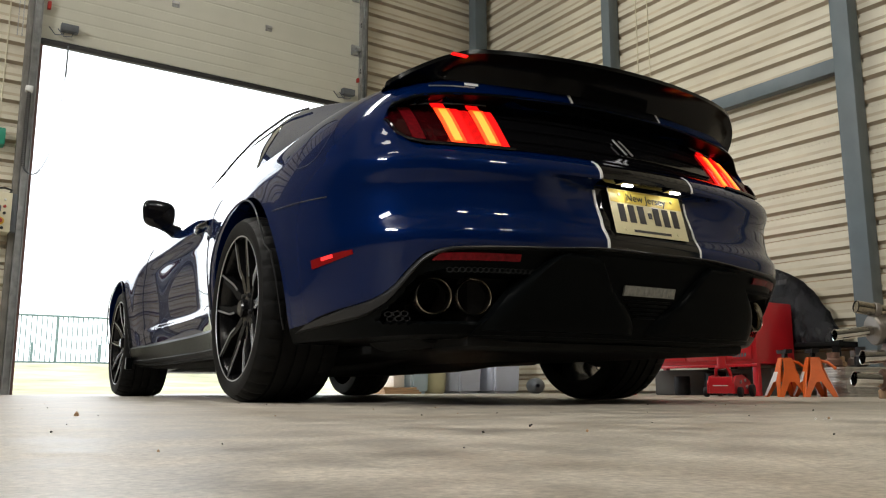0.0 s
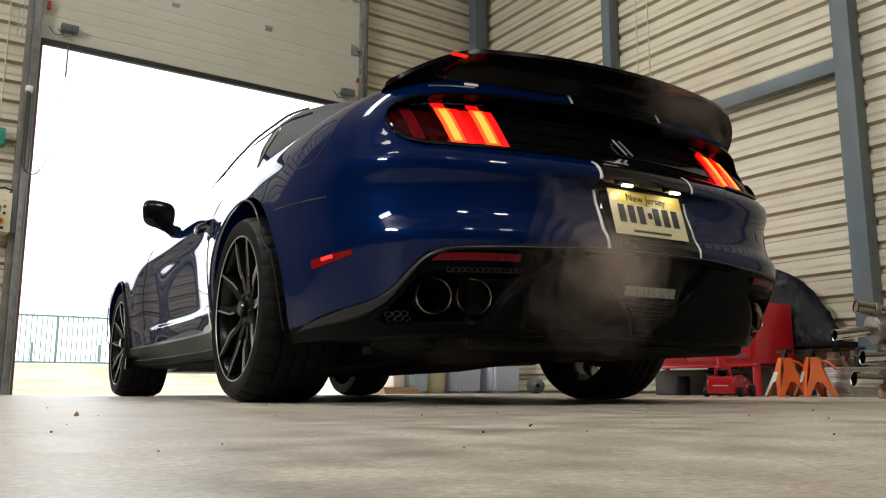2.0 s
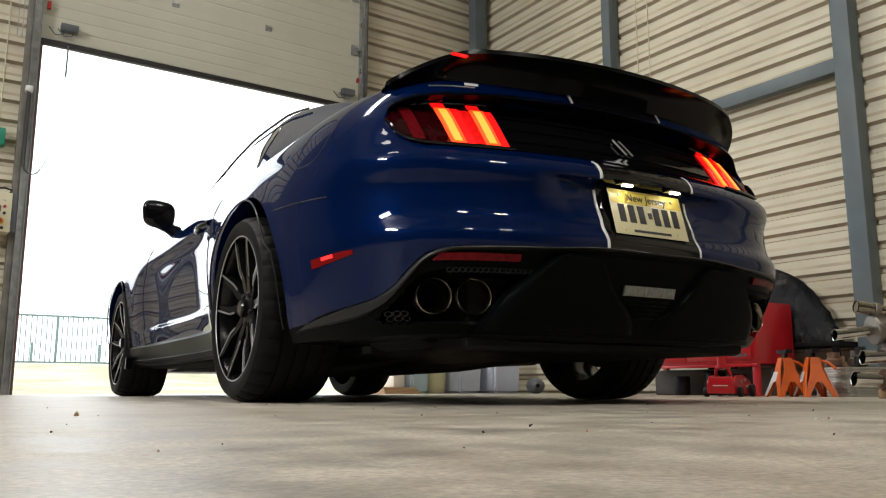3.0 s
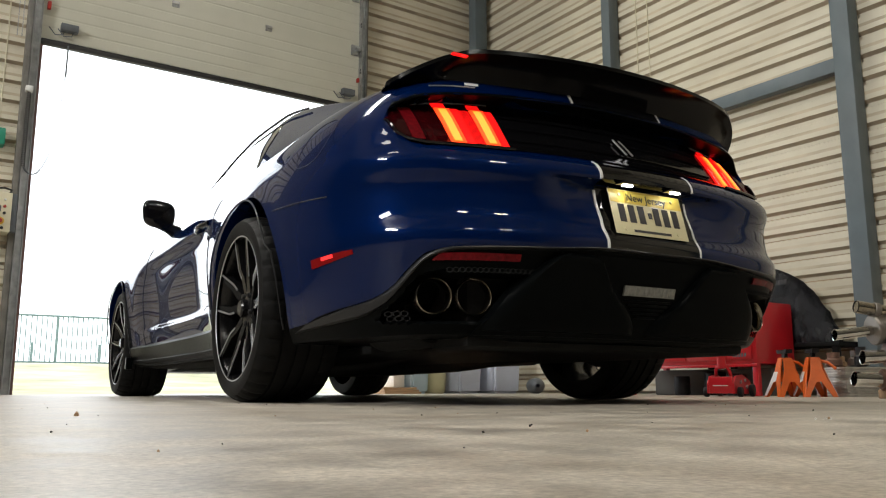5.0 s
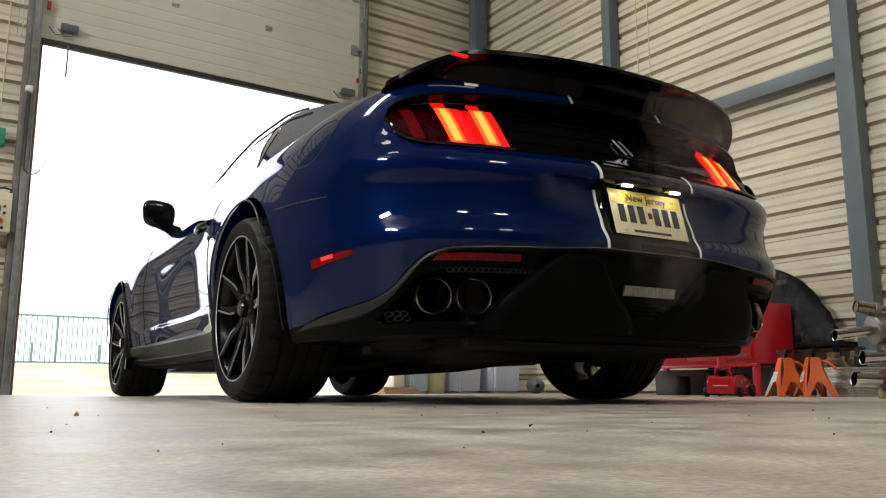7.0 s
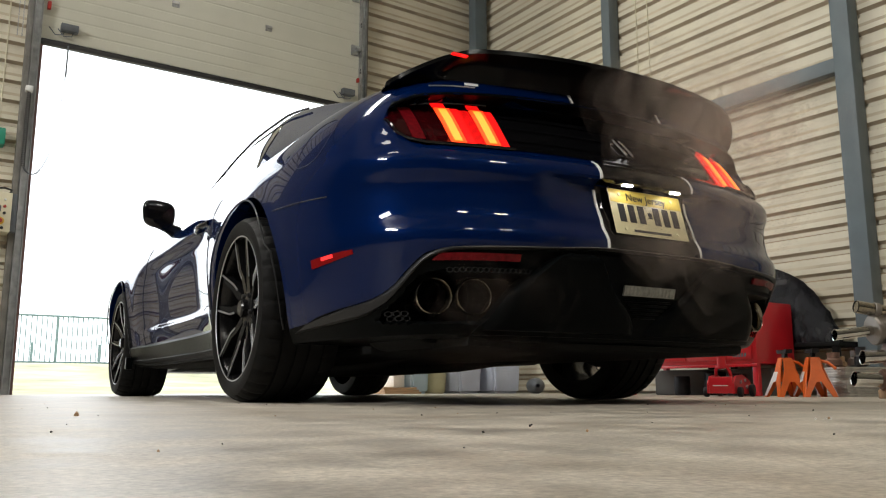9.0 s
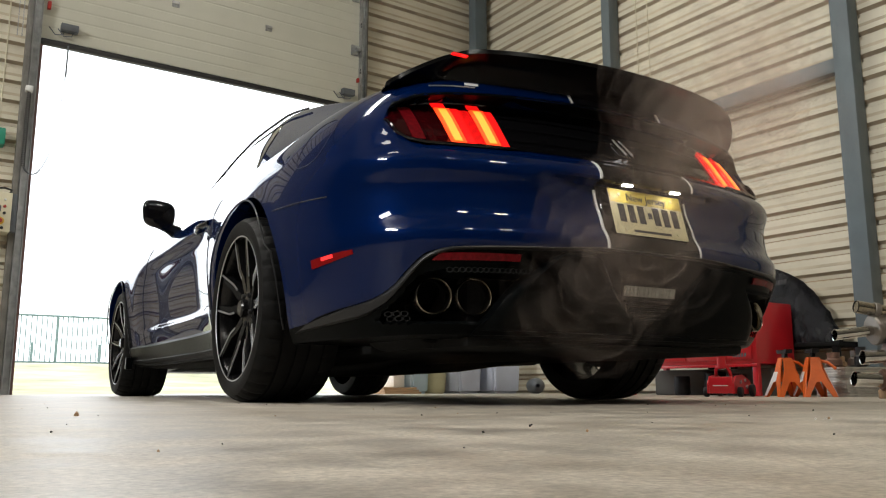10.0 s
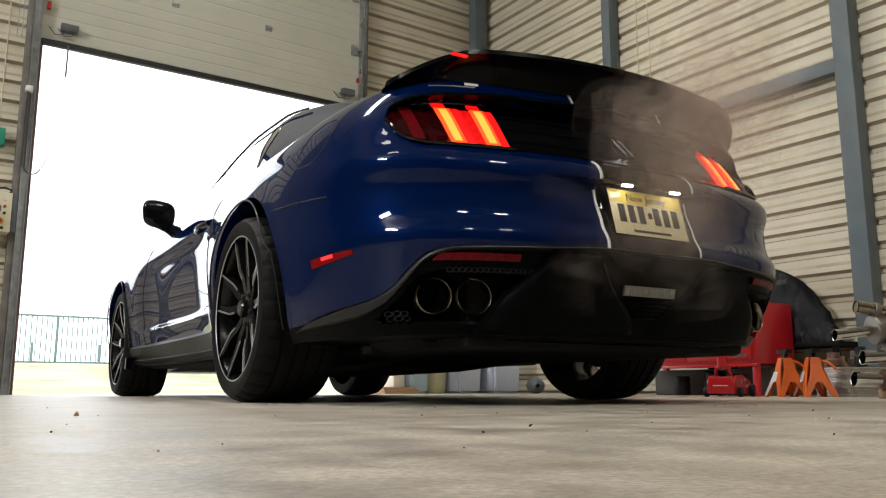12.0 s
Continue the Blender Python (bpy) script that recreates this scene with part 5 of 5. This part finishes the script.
# exhaust silencers lying in a pile
def silencer(m, r, length, tip_r, tip_len, mat, label):
    s = thing("exhaust_silencer", m, label, "silencer", "exhaust silencers")
    turn = pose(0, 0, 0, 0, 90, 0)
    bm = bmesh.new()
    revolve(bm, [(tip_r, 0), (r * 0.96, 0.004), (r, 0.008), (r + 0.004, 0.012), (r + 0.004, 0.022), (r, 0.026), (r, length - 0.03), (r * 0.9, length), (tip_r, length)], 36, turn @ pose(0, 0, tip_len))
    part("can", bm, mat, s)
    bm = bmesh.new()
    a = tip_r
    rings = []
    for q in np.linspace(0, 1, 8):
        rings.append([Vector((q * tip_len + (0.004 * math.cos(t) * (1 - q) if q < 1 else 0), a * (1.08 - 0.1 * q) * math.sin(t), a * (1.08 - 0.1 * q) * math.cos(t))) for t in np.linspace(0, 2 * math.pi, 28)[:-1]])
    inner = [[Vector((p.x + 0.001, p.y * 0.92, p.z * 0.92)) for p in r] for r in rings]
    grid(bm, inner[::-1] + rings, closed=True)
    part("tip", bm, POLISHED, s, "polished slash-cut tip")
    return s


RIGHT = -34.4
silencer(pose(1.98, -0.55, 0.318, 0, -7, RIGHT + 4), 0.074, 0.50, 0.026, 0.20, STAINLESS, "round stainless silencer with polished tip in a pile")
silencer(pose(2.08, -0.63, 0.205, 0, -3, RIGHT - 2), 0.066, 0.50, 0.034, 0.12, STAINLESS, "dull stainless silencer with slash-cut tip in a pile")
silencer(pose(2.04, -0.60, 0.098, 0, 2, RIGHT - 3), 0.050, 0.50, 0.036, 0.13, RUSTY, "rusty exhaust silencer with polished tip in a pile")
pp = thing("exhaust_pipe", pose(2.10, -0.61, 0.465, 0, 8, RIGHT), "brown tarnished exhaust pipe with clamp on the pile", "pipe")
bm = bmesh.new()
tube(bm, [(0, 0, 0), (0.10, 0, -0.004), (0.24, 0, -0.005), (0.6, 0, -0.03)], 0.03, 20, [0.033, 0.033, 0.029, 0.029])
part("pipe", bm, CHROME, pp)
bm = bmesh.new()
revolve(bm, [(0.036, 0), (0.039, 0.004), (0.039, 0.026), (0.036, 0.03)], 24, pose(0.085, 0, -0.004, 0, 90, 0), close=False)
box(bm, 0.09, 0.11, -0.012, 0.012, -0.075, -0.035, 0.003)
part("clamp", bm, STAINLESS, pp, "steel band clamp")
bm = bmesh.new()
revolve(bm, [(0.031, -0.002), (0.027, 0.02), (0.0, 0.05)], 20, pose(-0.002, 0, 0, 0, 90, 0), close=False)
part("bore", bm, PIPE_IN, pp)
bm = bmesh.new()
box(bm, 0.0, 0.5, -0.06, 0.06, 0, 0.045, 0.004, pose(2.16, -0.68, 0, 0, 0, RIGHT - 3))
tagged(finish("wood_block", bm, WOOD), "rough wooden block under the exhaust pile", "block")


# ---- bins by the north wall ----
def bin_(name, x0, x1, y0, y1, h, mat, label):
    b = thing(name, pose((x0 + x1) / 2, (y0 + y1) / 2, 0), label, "bin", "storage bins")
    bm = bmesh.new()
    hx, hy, t = (x1 - x0) / 2, (y1 - y0) / 2, 0.9
    vs = [bm.verts.new((sx * hx * k, sy * hy * k, z)) for z, k in ((0, t), (h, 1.0)) for sx, sy in ((-1, -1), (1, -1), (1, 1), (-1, 1))]
    bm.faces.new(vs[:4][::-1])
    bm.faces.new(vs[4:])
    for i in range(4):
        bm.faces.new((vs[i], vs[(i + 1) % 4], vs[4 + (i + 1) % 4], vs[4 + i]))
    bmesh.ops.bevel(bm, geom=list(bm.edges), offset=0.025, segments=3, affect='EDGES')
    part("tub", bm, mat, b)
    bm = bmesh.new()
    box(bm, -hx - 0.012, hx + 0.012, -hy - 0.012, hy + 0.012, h - 0.01, h + 0.025, 0.008)
    part("lid", bm, mat, b)
    return b


bin_("storage_bin", 2.12, 2.33, 3.70, 4.05, 0.38, BIN_BLUE, "pale blue plastic storage bin by the wall")
bin_("storage_bin", 2.61, 2.90, 3.62, 4.0, 0.40, BIN_GREY, "grey blue plastic storage bin by the wall")
bin_("storage_bin", 2.98, 3.34, 3.55, 3.95, 0.42, BIN_GREY, "large grey lilac plastic storage bin by the wall")
dr = thing("drum", pose(2.47, 3.88, 0), "cream plastic drum beside storage bins", "drum")
bm = bmesh.new()
revolve(bm, [(0.11, 0), (0.125, 0.02), (0.138, 0.2), (0.14, 0.36), (0.12, 0.40), (0.05, 0.41)], 28)
part("shell", bm, BIN_CREAM, dr)
bm = bmesh.new()
revolve(bm, [(0.04, 0.408), (0.045, 0.41), (0.045, 0.44), (0.03, 0.445)], 18)
part("cap", bm, IRON, dr)
bm = bmesh.new()
box(bm, 1.98, 2.10, 3.8, 4.0, 0.062, 0.30, 0.004)
tagged(finish("carton", bm, WHITE_PLASTIC), "white carton standing on boards by the wall", "box", "cartons")
for k in range(3):
    bm = bmesh.new()
    box(bm, 1.74, 2.13 - 0.02 * k, 3.55 + 0.01 * k, 4.05, 0.020 * k, 0.020 * k + 0.019, 0.002)
    tagged(finish("plank", bm, WOOD), "raw pine plank stacked flat on the floor", "plank", "pine planks")
cyl = thing("gas_bottle", pose(3.28, 3.28, 0.075, 90, 0, -35), "dark dusty gas bottle lying by the bins", "gas bottle")
bm = bmesh.new()
revolve(bm, [(0.0, 0.0), (0.05, 0.002), (0.07, 0.015), (0.075, 0.04), (0.075, 0.35), (0.05, 0.40), (0.02, 0.42)], 28, pose(0, 0, -0.2), close=False)
part("shell", bm, DARK_GREY, cyl)
bm = bmesh.new()
revolve(bm, [(0.052, -0.203), (0.06, -0.205), (0.064, -0.195)], 28, close=False)
part("base_ring", bm, GALV, cyl)
bm = bmesh.new()
bmesh.ops.create_icosphere(bm, subdivisions=3, radius=1)
for v in bm.verts:
    v.co = Vector((3.30 + 0.075 * v.co.x, 2.85 + 0.06 * v.co.y, max(0, 0.022 + 0.028 * v.co.z + 0.012 * noise.noise(v.co * 2.5))))
tagged(finish("rag", bm, WOOD, smooth=60), "crumpled tan rag on the concrete floor", "rag")

# ---- by the sectional door ----
cb = thing("control_box", pose(-1.42, 4.42, 1.44), "cream door control box with red switch and buttons", "control box")
bm = bmesh.new()
box(bm, -0.14, 0.15, -0.06, 0.142, -0.16, 0.16, 0.006)
part("case", bm, BOX_CREAM, cb)
bm = bmesh.new()
box(bm, 0.151, 0.19, -0.04, 0.06, -0.15, 0.16, 0.003)
part("side_cover", bm, DARK_GREY, cb)
for x, z, r, mt, nm in ((0.075, -0.075, 0.03, YELLOW, "switch_plate"), (0.10, 0.045, 0.012, RED_PLASTIC, "button"), (0.10, -0.01, 0.012, IRON, "button"), (0.10, 0.10, 0.008, LABEL_WHITE, "button"), (0.09, -0.13, 0.012, IRON, "button")):
    bm = bmesh.new()
    revolve(bm, [(r, 0), (r, 0.008), (r * 0.8, 0.012)], 18, pose(x, -0.06, z, 90, 0, 0))
    part(nm, bm, mt, cb)
bm = bmesh.new()
revolve(bm, [(0.016, 0), (0.016, 0.02), (0.01, 0.03)], 14, pose(0.075, -0.072, -0.075, 90, 0, 0))
part("rotary_switch", bm, RED_PLASTIC, cb, "red rotary main switch")
bm = bmesh.new()
box(bm, 0.035, 0.075, -0.064, -0.06, 0.0, 0.05)
part("display", bm, DARK_GREY, cb)
for dx in (-0.03, 0.01, 0.05):
    bm = bmesh.new()
    tube(bm, [(dx, 0, -0.16), (dx, 0, -0.20), (dx - 0.05, 0.02, -0.24), (dx - 0.25, 0.04, -0.26)], 0.009, 8)
    part("cable", bm, BOX_CREAM, cb)
bm = bmesh.new()
tube(bm, [(0.13, 0, 0.16), (0.15, 0.02, 0.20), (0.10, 0.03, 0.215), (-0.02, 0.04, 0.20), (-0.2, 0.05, 0.22)], 0.009, 8)
part("cable", bm, SEAL, cb)
bm = bmesh.new()
box(bm, -1.45, -1.355, 4.43, 4.562, 2.01, 2.15, 0.008)
tagged(finish("key_switch", bm, GREEN), "small green switch box on the ribbed wall", "switch")
# coiled cable from jamb to door edge
cc = thing("coiled_cable", pose(0, 0, 0), "black coiled door cable sagging to the raised door", "cable")
bm = bmesh.new()
pts = []
for i in range(420):
    q = i / 419
    a = q * 42 * 2 * math.pi
    pts.append((-1.215 + 0.014 * math.cos(a), 4.40 + 0.014 * math.sin(a), 2.50 - 0.66 * q))
tube(bm, pts, 0.0035, 5)
part("coil", bm, SEAL, cc)
bm = bmesh.new()
pts = []
P0, P1, P2, P3 = Vector((-1.213, 4.40, 1.84)), Vector((-1.14, 4.40, 1.70)), Vector((-0.96, 4.42, 1.75)), Vector((-0.945, 4.44, 2.90))
for i in range(420):
    q = i / 419
    b = (1 - q) ** 3 * P0 + 3 * q * (1 - q) ** 2 * P1 + 3 * q * q * (1 - q) * P2 + q ** 3 * P3
    a, rr = q * 60 * 2 * math.pi, 0.007 if q < 0.75 else 0.002
    pts.append(b + Vector((rr * math.cos(a), rr * math.sin(a), 0)))
tube(bm, pts, 0.0026, 5)
part("tail", bm, DARK_GREY, cc)
bm = bmesh.new()
tube(bm, [(-0.945, 4.44, 2.68), (-0.943, 4.44, 2.965)], 0.007, 8)
part("plug_end", bm, DARK_GREY, cc)
bm = bmesh.new()
box(bm, -1.245, -1.19, 4.37, 4.43, 2.48, 2.53, 0.006)
part("junction", bm, LABEL_WHITE, cc)
# pull chain and wall cable
ch = thing("pull_chain", pose(0, 0, 0), "thin hanging steel hand chain by the door", "chain")
for x in (-1.345, -1.31):
    bm = bmesh.new()
    for i in range(81):
        z = 5.2 - 0.028 * i
        tube(bm, [(x, 4.40, z + 0.012), (x + 0.004, 4.40, z), (x, 4.40, z - 0.012)], 0.004, 5)
    part("strand", bm, GALV, ch)
bm = bmesh.new()
tube(bm, [(-1.40, 4.556, 5.2), (-1.395, 4.556, 3.0), (-1.405, 4.556, 1.58)], 0.005, 6)
tagged(finish("wall_cable", bm, BOX_CREAM), "thin cream cable running down the cladding", "cable")

# grit on the floor
for i in range(46):
    if i == 0:
        x, y, r = -1.70, -1.177, 0.0052
    else:
        d, a = random.uniform(0.7, 3.2), radians(34.4 + random.uniform(-27, 27))
        x, y, r = -2.01 + d * math.sin(a), -2.848 + d * math.cos(a), random.uniform(0.0008, 0.0024)
    bm = bmesh.new()
    bmesh.ops.create_icosphere(bm, subdivisions=1, radius=r)
    for v in bm.verts:
        v.co *= random.uniform(0.7, 1.2)
    ob = tagged(finish("grit", bm, IRON if i % 3 else WOOD), "tiny dark grit grain on the concrete", "grit", "floor grit")
    ob.location = (x, y, r * 0.6)
# glass crumbs in plain white, the colour standing for their glint
for x, y in ((-0.712, -2.056), (-0.700, -2.066), (-0.690, -2.070)):
    bm = bmesh.new()
    bmesh.ops.create_icosphere(bm, subdivisions=1, radius=0.0018)
    ob = tagged(finish("glint_crumb", bm, LABEL_WHITE, smooth=0), "tiny glass crumb on the concrete, white for its glint", "crumb", "glass crumbs")
    ob.location = (x, y, 0.0012)
for y in (1.98, 2.12):
    bm = bmesh.new()
    tube(bm, [(3.634, y, 5.19), (3.634, y + 0.005, 3.6), (3.634, y, 2.44)], 0.004, 6)
    tagged(finish("wall_cable", bm, BOX_CREAM), "thin pale cable running down the cladding", "cable", "wall cables")

# ---- exhaust smoke: soft puffs made of thin nested shells ----
def smoke_material(name, most):
    mt = bpy.data.materials.new(name)
    mt.use_nodes = True
    sn, sl = mt.node_tree.nodes, mt.node_tree.links
    sn.remove(sn["Principled BSDF"])
    dif, trl, tra = sn.new("ShaderNodeBsdfDiffuse"), sn.new("ShaderNodeBsdfTranslucent"), sn.new("ShaderNodeBsdfTransparent")
    dif.inputs[0].default_value = trl.inputs[0].default_value = (0.82, 0.67, 0.57, 1)
    m1, m2 = sn.new("ShaderNodeMixShader"), sn.new("ShaderNodeMixShader")
    stc, snz, srp = sn.new("ShaderNodeTexCoord"), sn.new("ShaderNodeTexNoise"), sn.new("ShaderNodeMapRange")
    snz.inputs["Scale"].default_value, snz.inputs["Detail"].default_value, snz.inputs["Distortion"].default_value = 6.5, 5, 0.9
    srp.inputs[1].default_value, srp.inputs[2].default_value, srp.inputs[3].default_value, srp.inputs[4].default_value = 0.40, 0.72, 0.0, most
    sl.new(stc.outputs["Object"], snz.inputs["Vector"])
    sl.new(snz.outputs[0], srp.inputs[0])
    sl.new(dif.outputs[0], m1.inputs[1])
    sl.new(trl.outputs[0], m1.inputs[2])
    sl.new(srp.outputs[0], m2.inputs[0])
    sl.new(tra.outputs[0], m2.inputs[1])
    sl.new(m1.outputs[0], m2.inputs[2])
    sl.new(m2.outputs[0], sn["Material Output"].inputs[0])
    return mt


SMOKES = [smoke_material("smoke_wisp", 0.016), smoke_material("smoke_thin", 0.036), smoke_material("smoke_core", 0.060)]


def puff_mesh(seed, size, thin=False):
    bm = bmesh.new()
    for k in range(5):
        q = 1.0 - 0.165 * k
        got = bmesh.ops.create_icosphere(bm, subdivisions=3, radius=1)["verts"]
        for f in {f for v in got for f in v.link_faces}:
            f.material_index = 0 if thin else min(2, (k + 1) // 2)
        for v in got:
            c = v.co.copy()
            d = 1 + 0.45 * noise.noise(c * 1.3 + Vector((seed * 7.1, k * 0.22, 0))) + 0.22 * noise.noise(c * 3.1 + Vector((seed * 3.3, k * 0.4, 4)))
            v.co = Vector((c.x * 1.15, c.y * 0.8, c.z)) * (size * q * d)
    me = bpy.data.meshes.new("smoke_puff")
    bm.to_mesh(me)
    bm.free()
    me.shade_smooth()
    for mt in SMOKES:
        me.materials.append(mt)
    return me


SMALL = [puff_mesh(k, 0.115) for k in range(3)]
FAINT = [puff_mesh(k + 11, 0.14, True) for k in range(3)]
LARGE = [puff_mesh(k + 5, 0.25) for k in range(4)]
HIDE = (-0.40, -0.72, 0.42)
RISE = [(0.0, (-0.42, -0.98, 0.33)), (0.08, (-0.24, -1.24, 0.38)), (0.19, (-0.16, -1.34, 0.48)), (0.38, (-0.08, -1.38, 0.63)), (0.75, (0.04, -1.36, 0.80)),
        (1.35, (0.20, -1.28, 0.96)), (2.0, (0.42, -1.18, 1.18)), (2.6, (0.70, -1.0, 1.60)), (3.2, (1.1, -0.8, 2.3)), (4.2, (1.6, -0.6, 3.2)), (5.5, (2.0, -0.5, 4.2))]
BURST = [(0.0, (-0.42, -0.98, 0.33)), (0.10, (-0.36, -1.22, 0.36)), (0.25, (-0.22, -1.32, 0.38)), (0.40, (0.05, -1.30, 0.38)), (0.60, (0.6, -1.3, 0.42)),
         (0.85, (1.5, -1.6, 0.5)), (1.1, (2.4, -2.2, 0.7)), (2.0, (3.0, -5.0, 2.0)), (5.5, (3.0, -9.0, 3.0))]
PUFFS = []
smoke_rng = random.Random(7)


def puff(start, mesh, dx=0.0, dz=0.0, pace=1.0, path=RISE):
    ob = new("smoke_puff", mesh)
    tagged(ob, "thin drifting puff of grey exhaust smoke behind the car", "smoke", "exhaust smoke")
    base = pose(0, 0, 0, 0, 0, CAR_TURN)
    spin = smoke_rng.uniform(-40, 40)
    tilt = smoke_rng.uniform(-180, 180)
    sway = smoke_rng.uniform(-0.10, 0.10)

    def at(p, a):
        return base @ pose(*p, 10 * math.sin(a), tilt + a * spin, 5 * math.cos(a))
    rows = [(0.0, at(HIDE, 0))]
    if start > 0.3:
        rows.append((start - 0.1, at(HIDE, 0)))
    for t, (x, y, z) in path:
        tt = start + t * pace
        if 0.02 < tt < 12.0:
            k = min(1, t / 0.6)
            rows.append((tt, at((x + k * (dx + sway), y, z + k * dz), t)))
    tt = (12.0 - start) / pace
    ts = [r[0] for r in path]
    end = tuple(float(np.interp(tt, ts, [r[1][i] for r in path])) for i in range(3)) if tt > 0 else HIDE
    k = min(1, max(0, tt / 0.6))
    rows.append((12.0, at((end[0] + k * (dx + sway), end[1], end[2] + k * dz), min(tt, 5.5)) if tt > 0 else at(HIDE, 0)))
    PUFFS.append((ob, rows))


for t in (0.42, 0.52, 0.75):
    puff(t, FAINT[int(t * 100) % 3], smoke_rng.uniform(-0.1, 0.2), 0, 1.0)
for k, t in enumerate((1.68, 1.74, 1.78, 1.82, 1.88, 1.96)):
    puff(t, (SMALL + LARGE[:1])[k % 4], 0.06 * k - 0.15, 0.0, 1.0, BURST)
for k, t in enumerate((6.0, 6.25, 6.55, 6.85, 7.1)):
    puff(t, FAINT[k % 3], smoke_rng.uniform(-0.05, 0.3), 0, 1.0)
for k in range(30):
    puff(7.45 + 0.155 * k, (LARGE + SMALL[:1])[k % 5], smoke_rng.uniform(-0.10, 0.28), smoke_rng.uniform(-0.06, 0.06), smoke_rng.uniform(0.9, 1.25))


def motions():
    for ob, rows in PUFFS:
        walk(ob, rows)


motions()
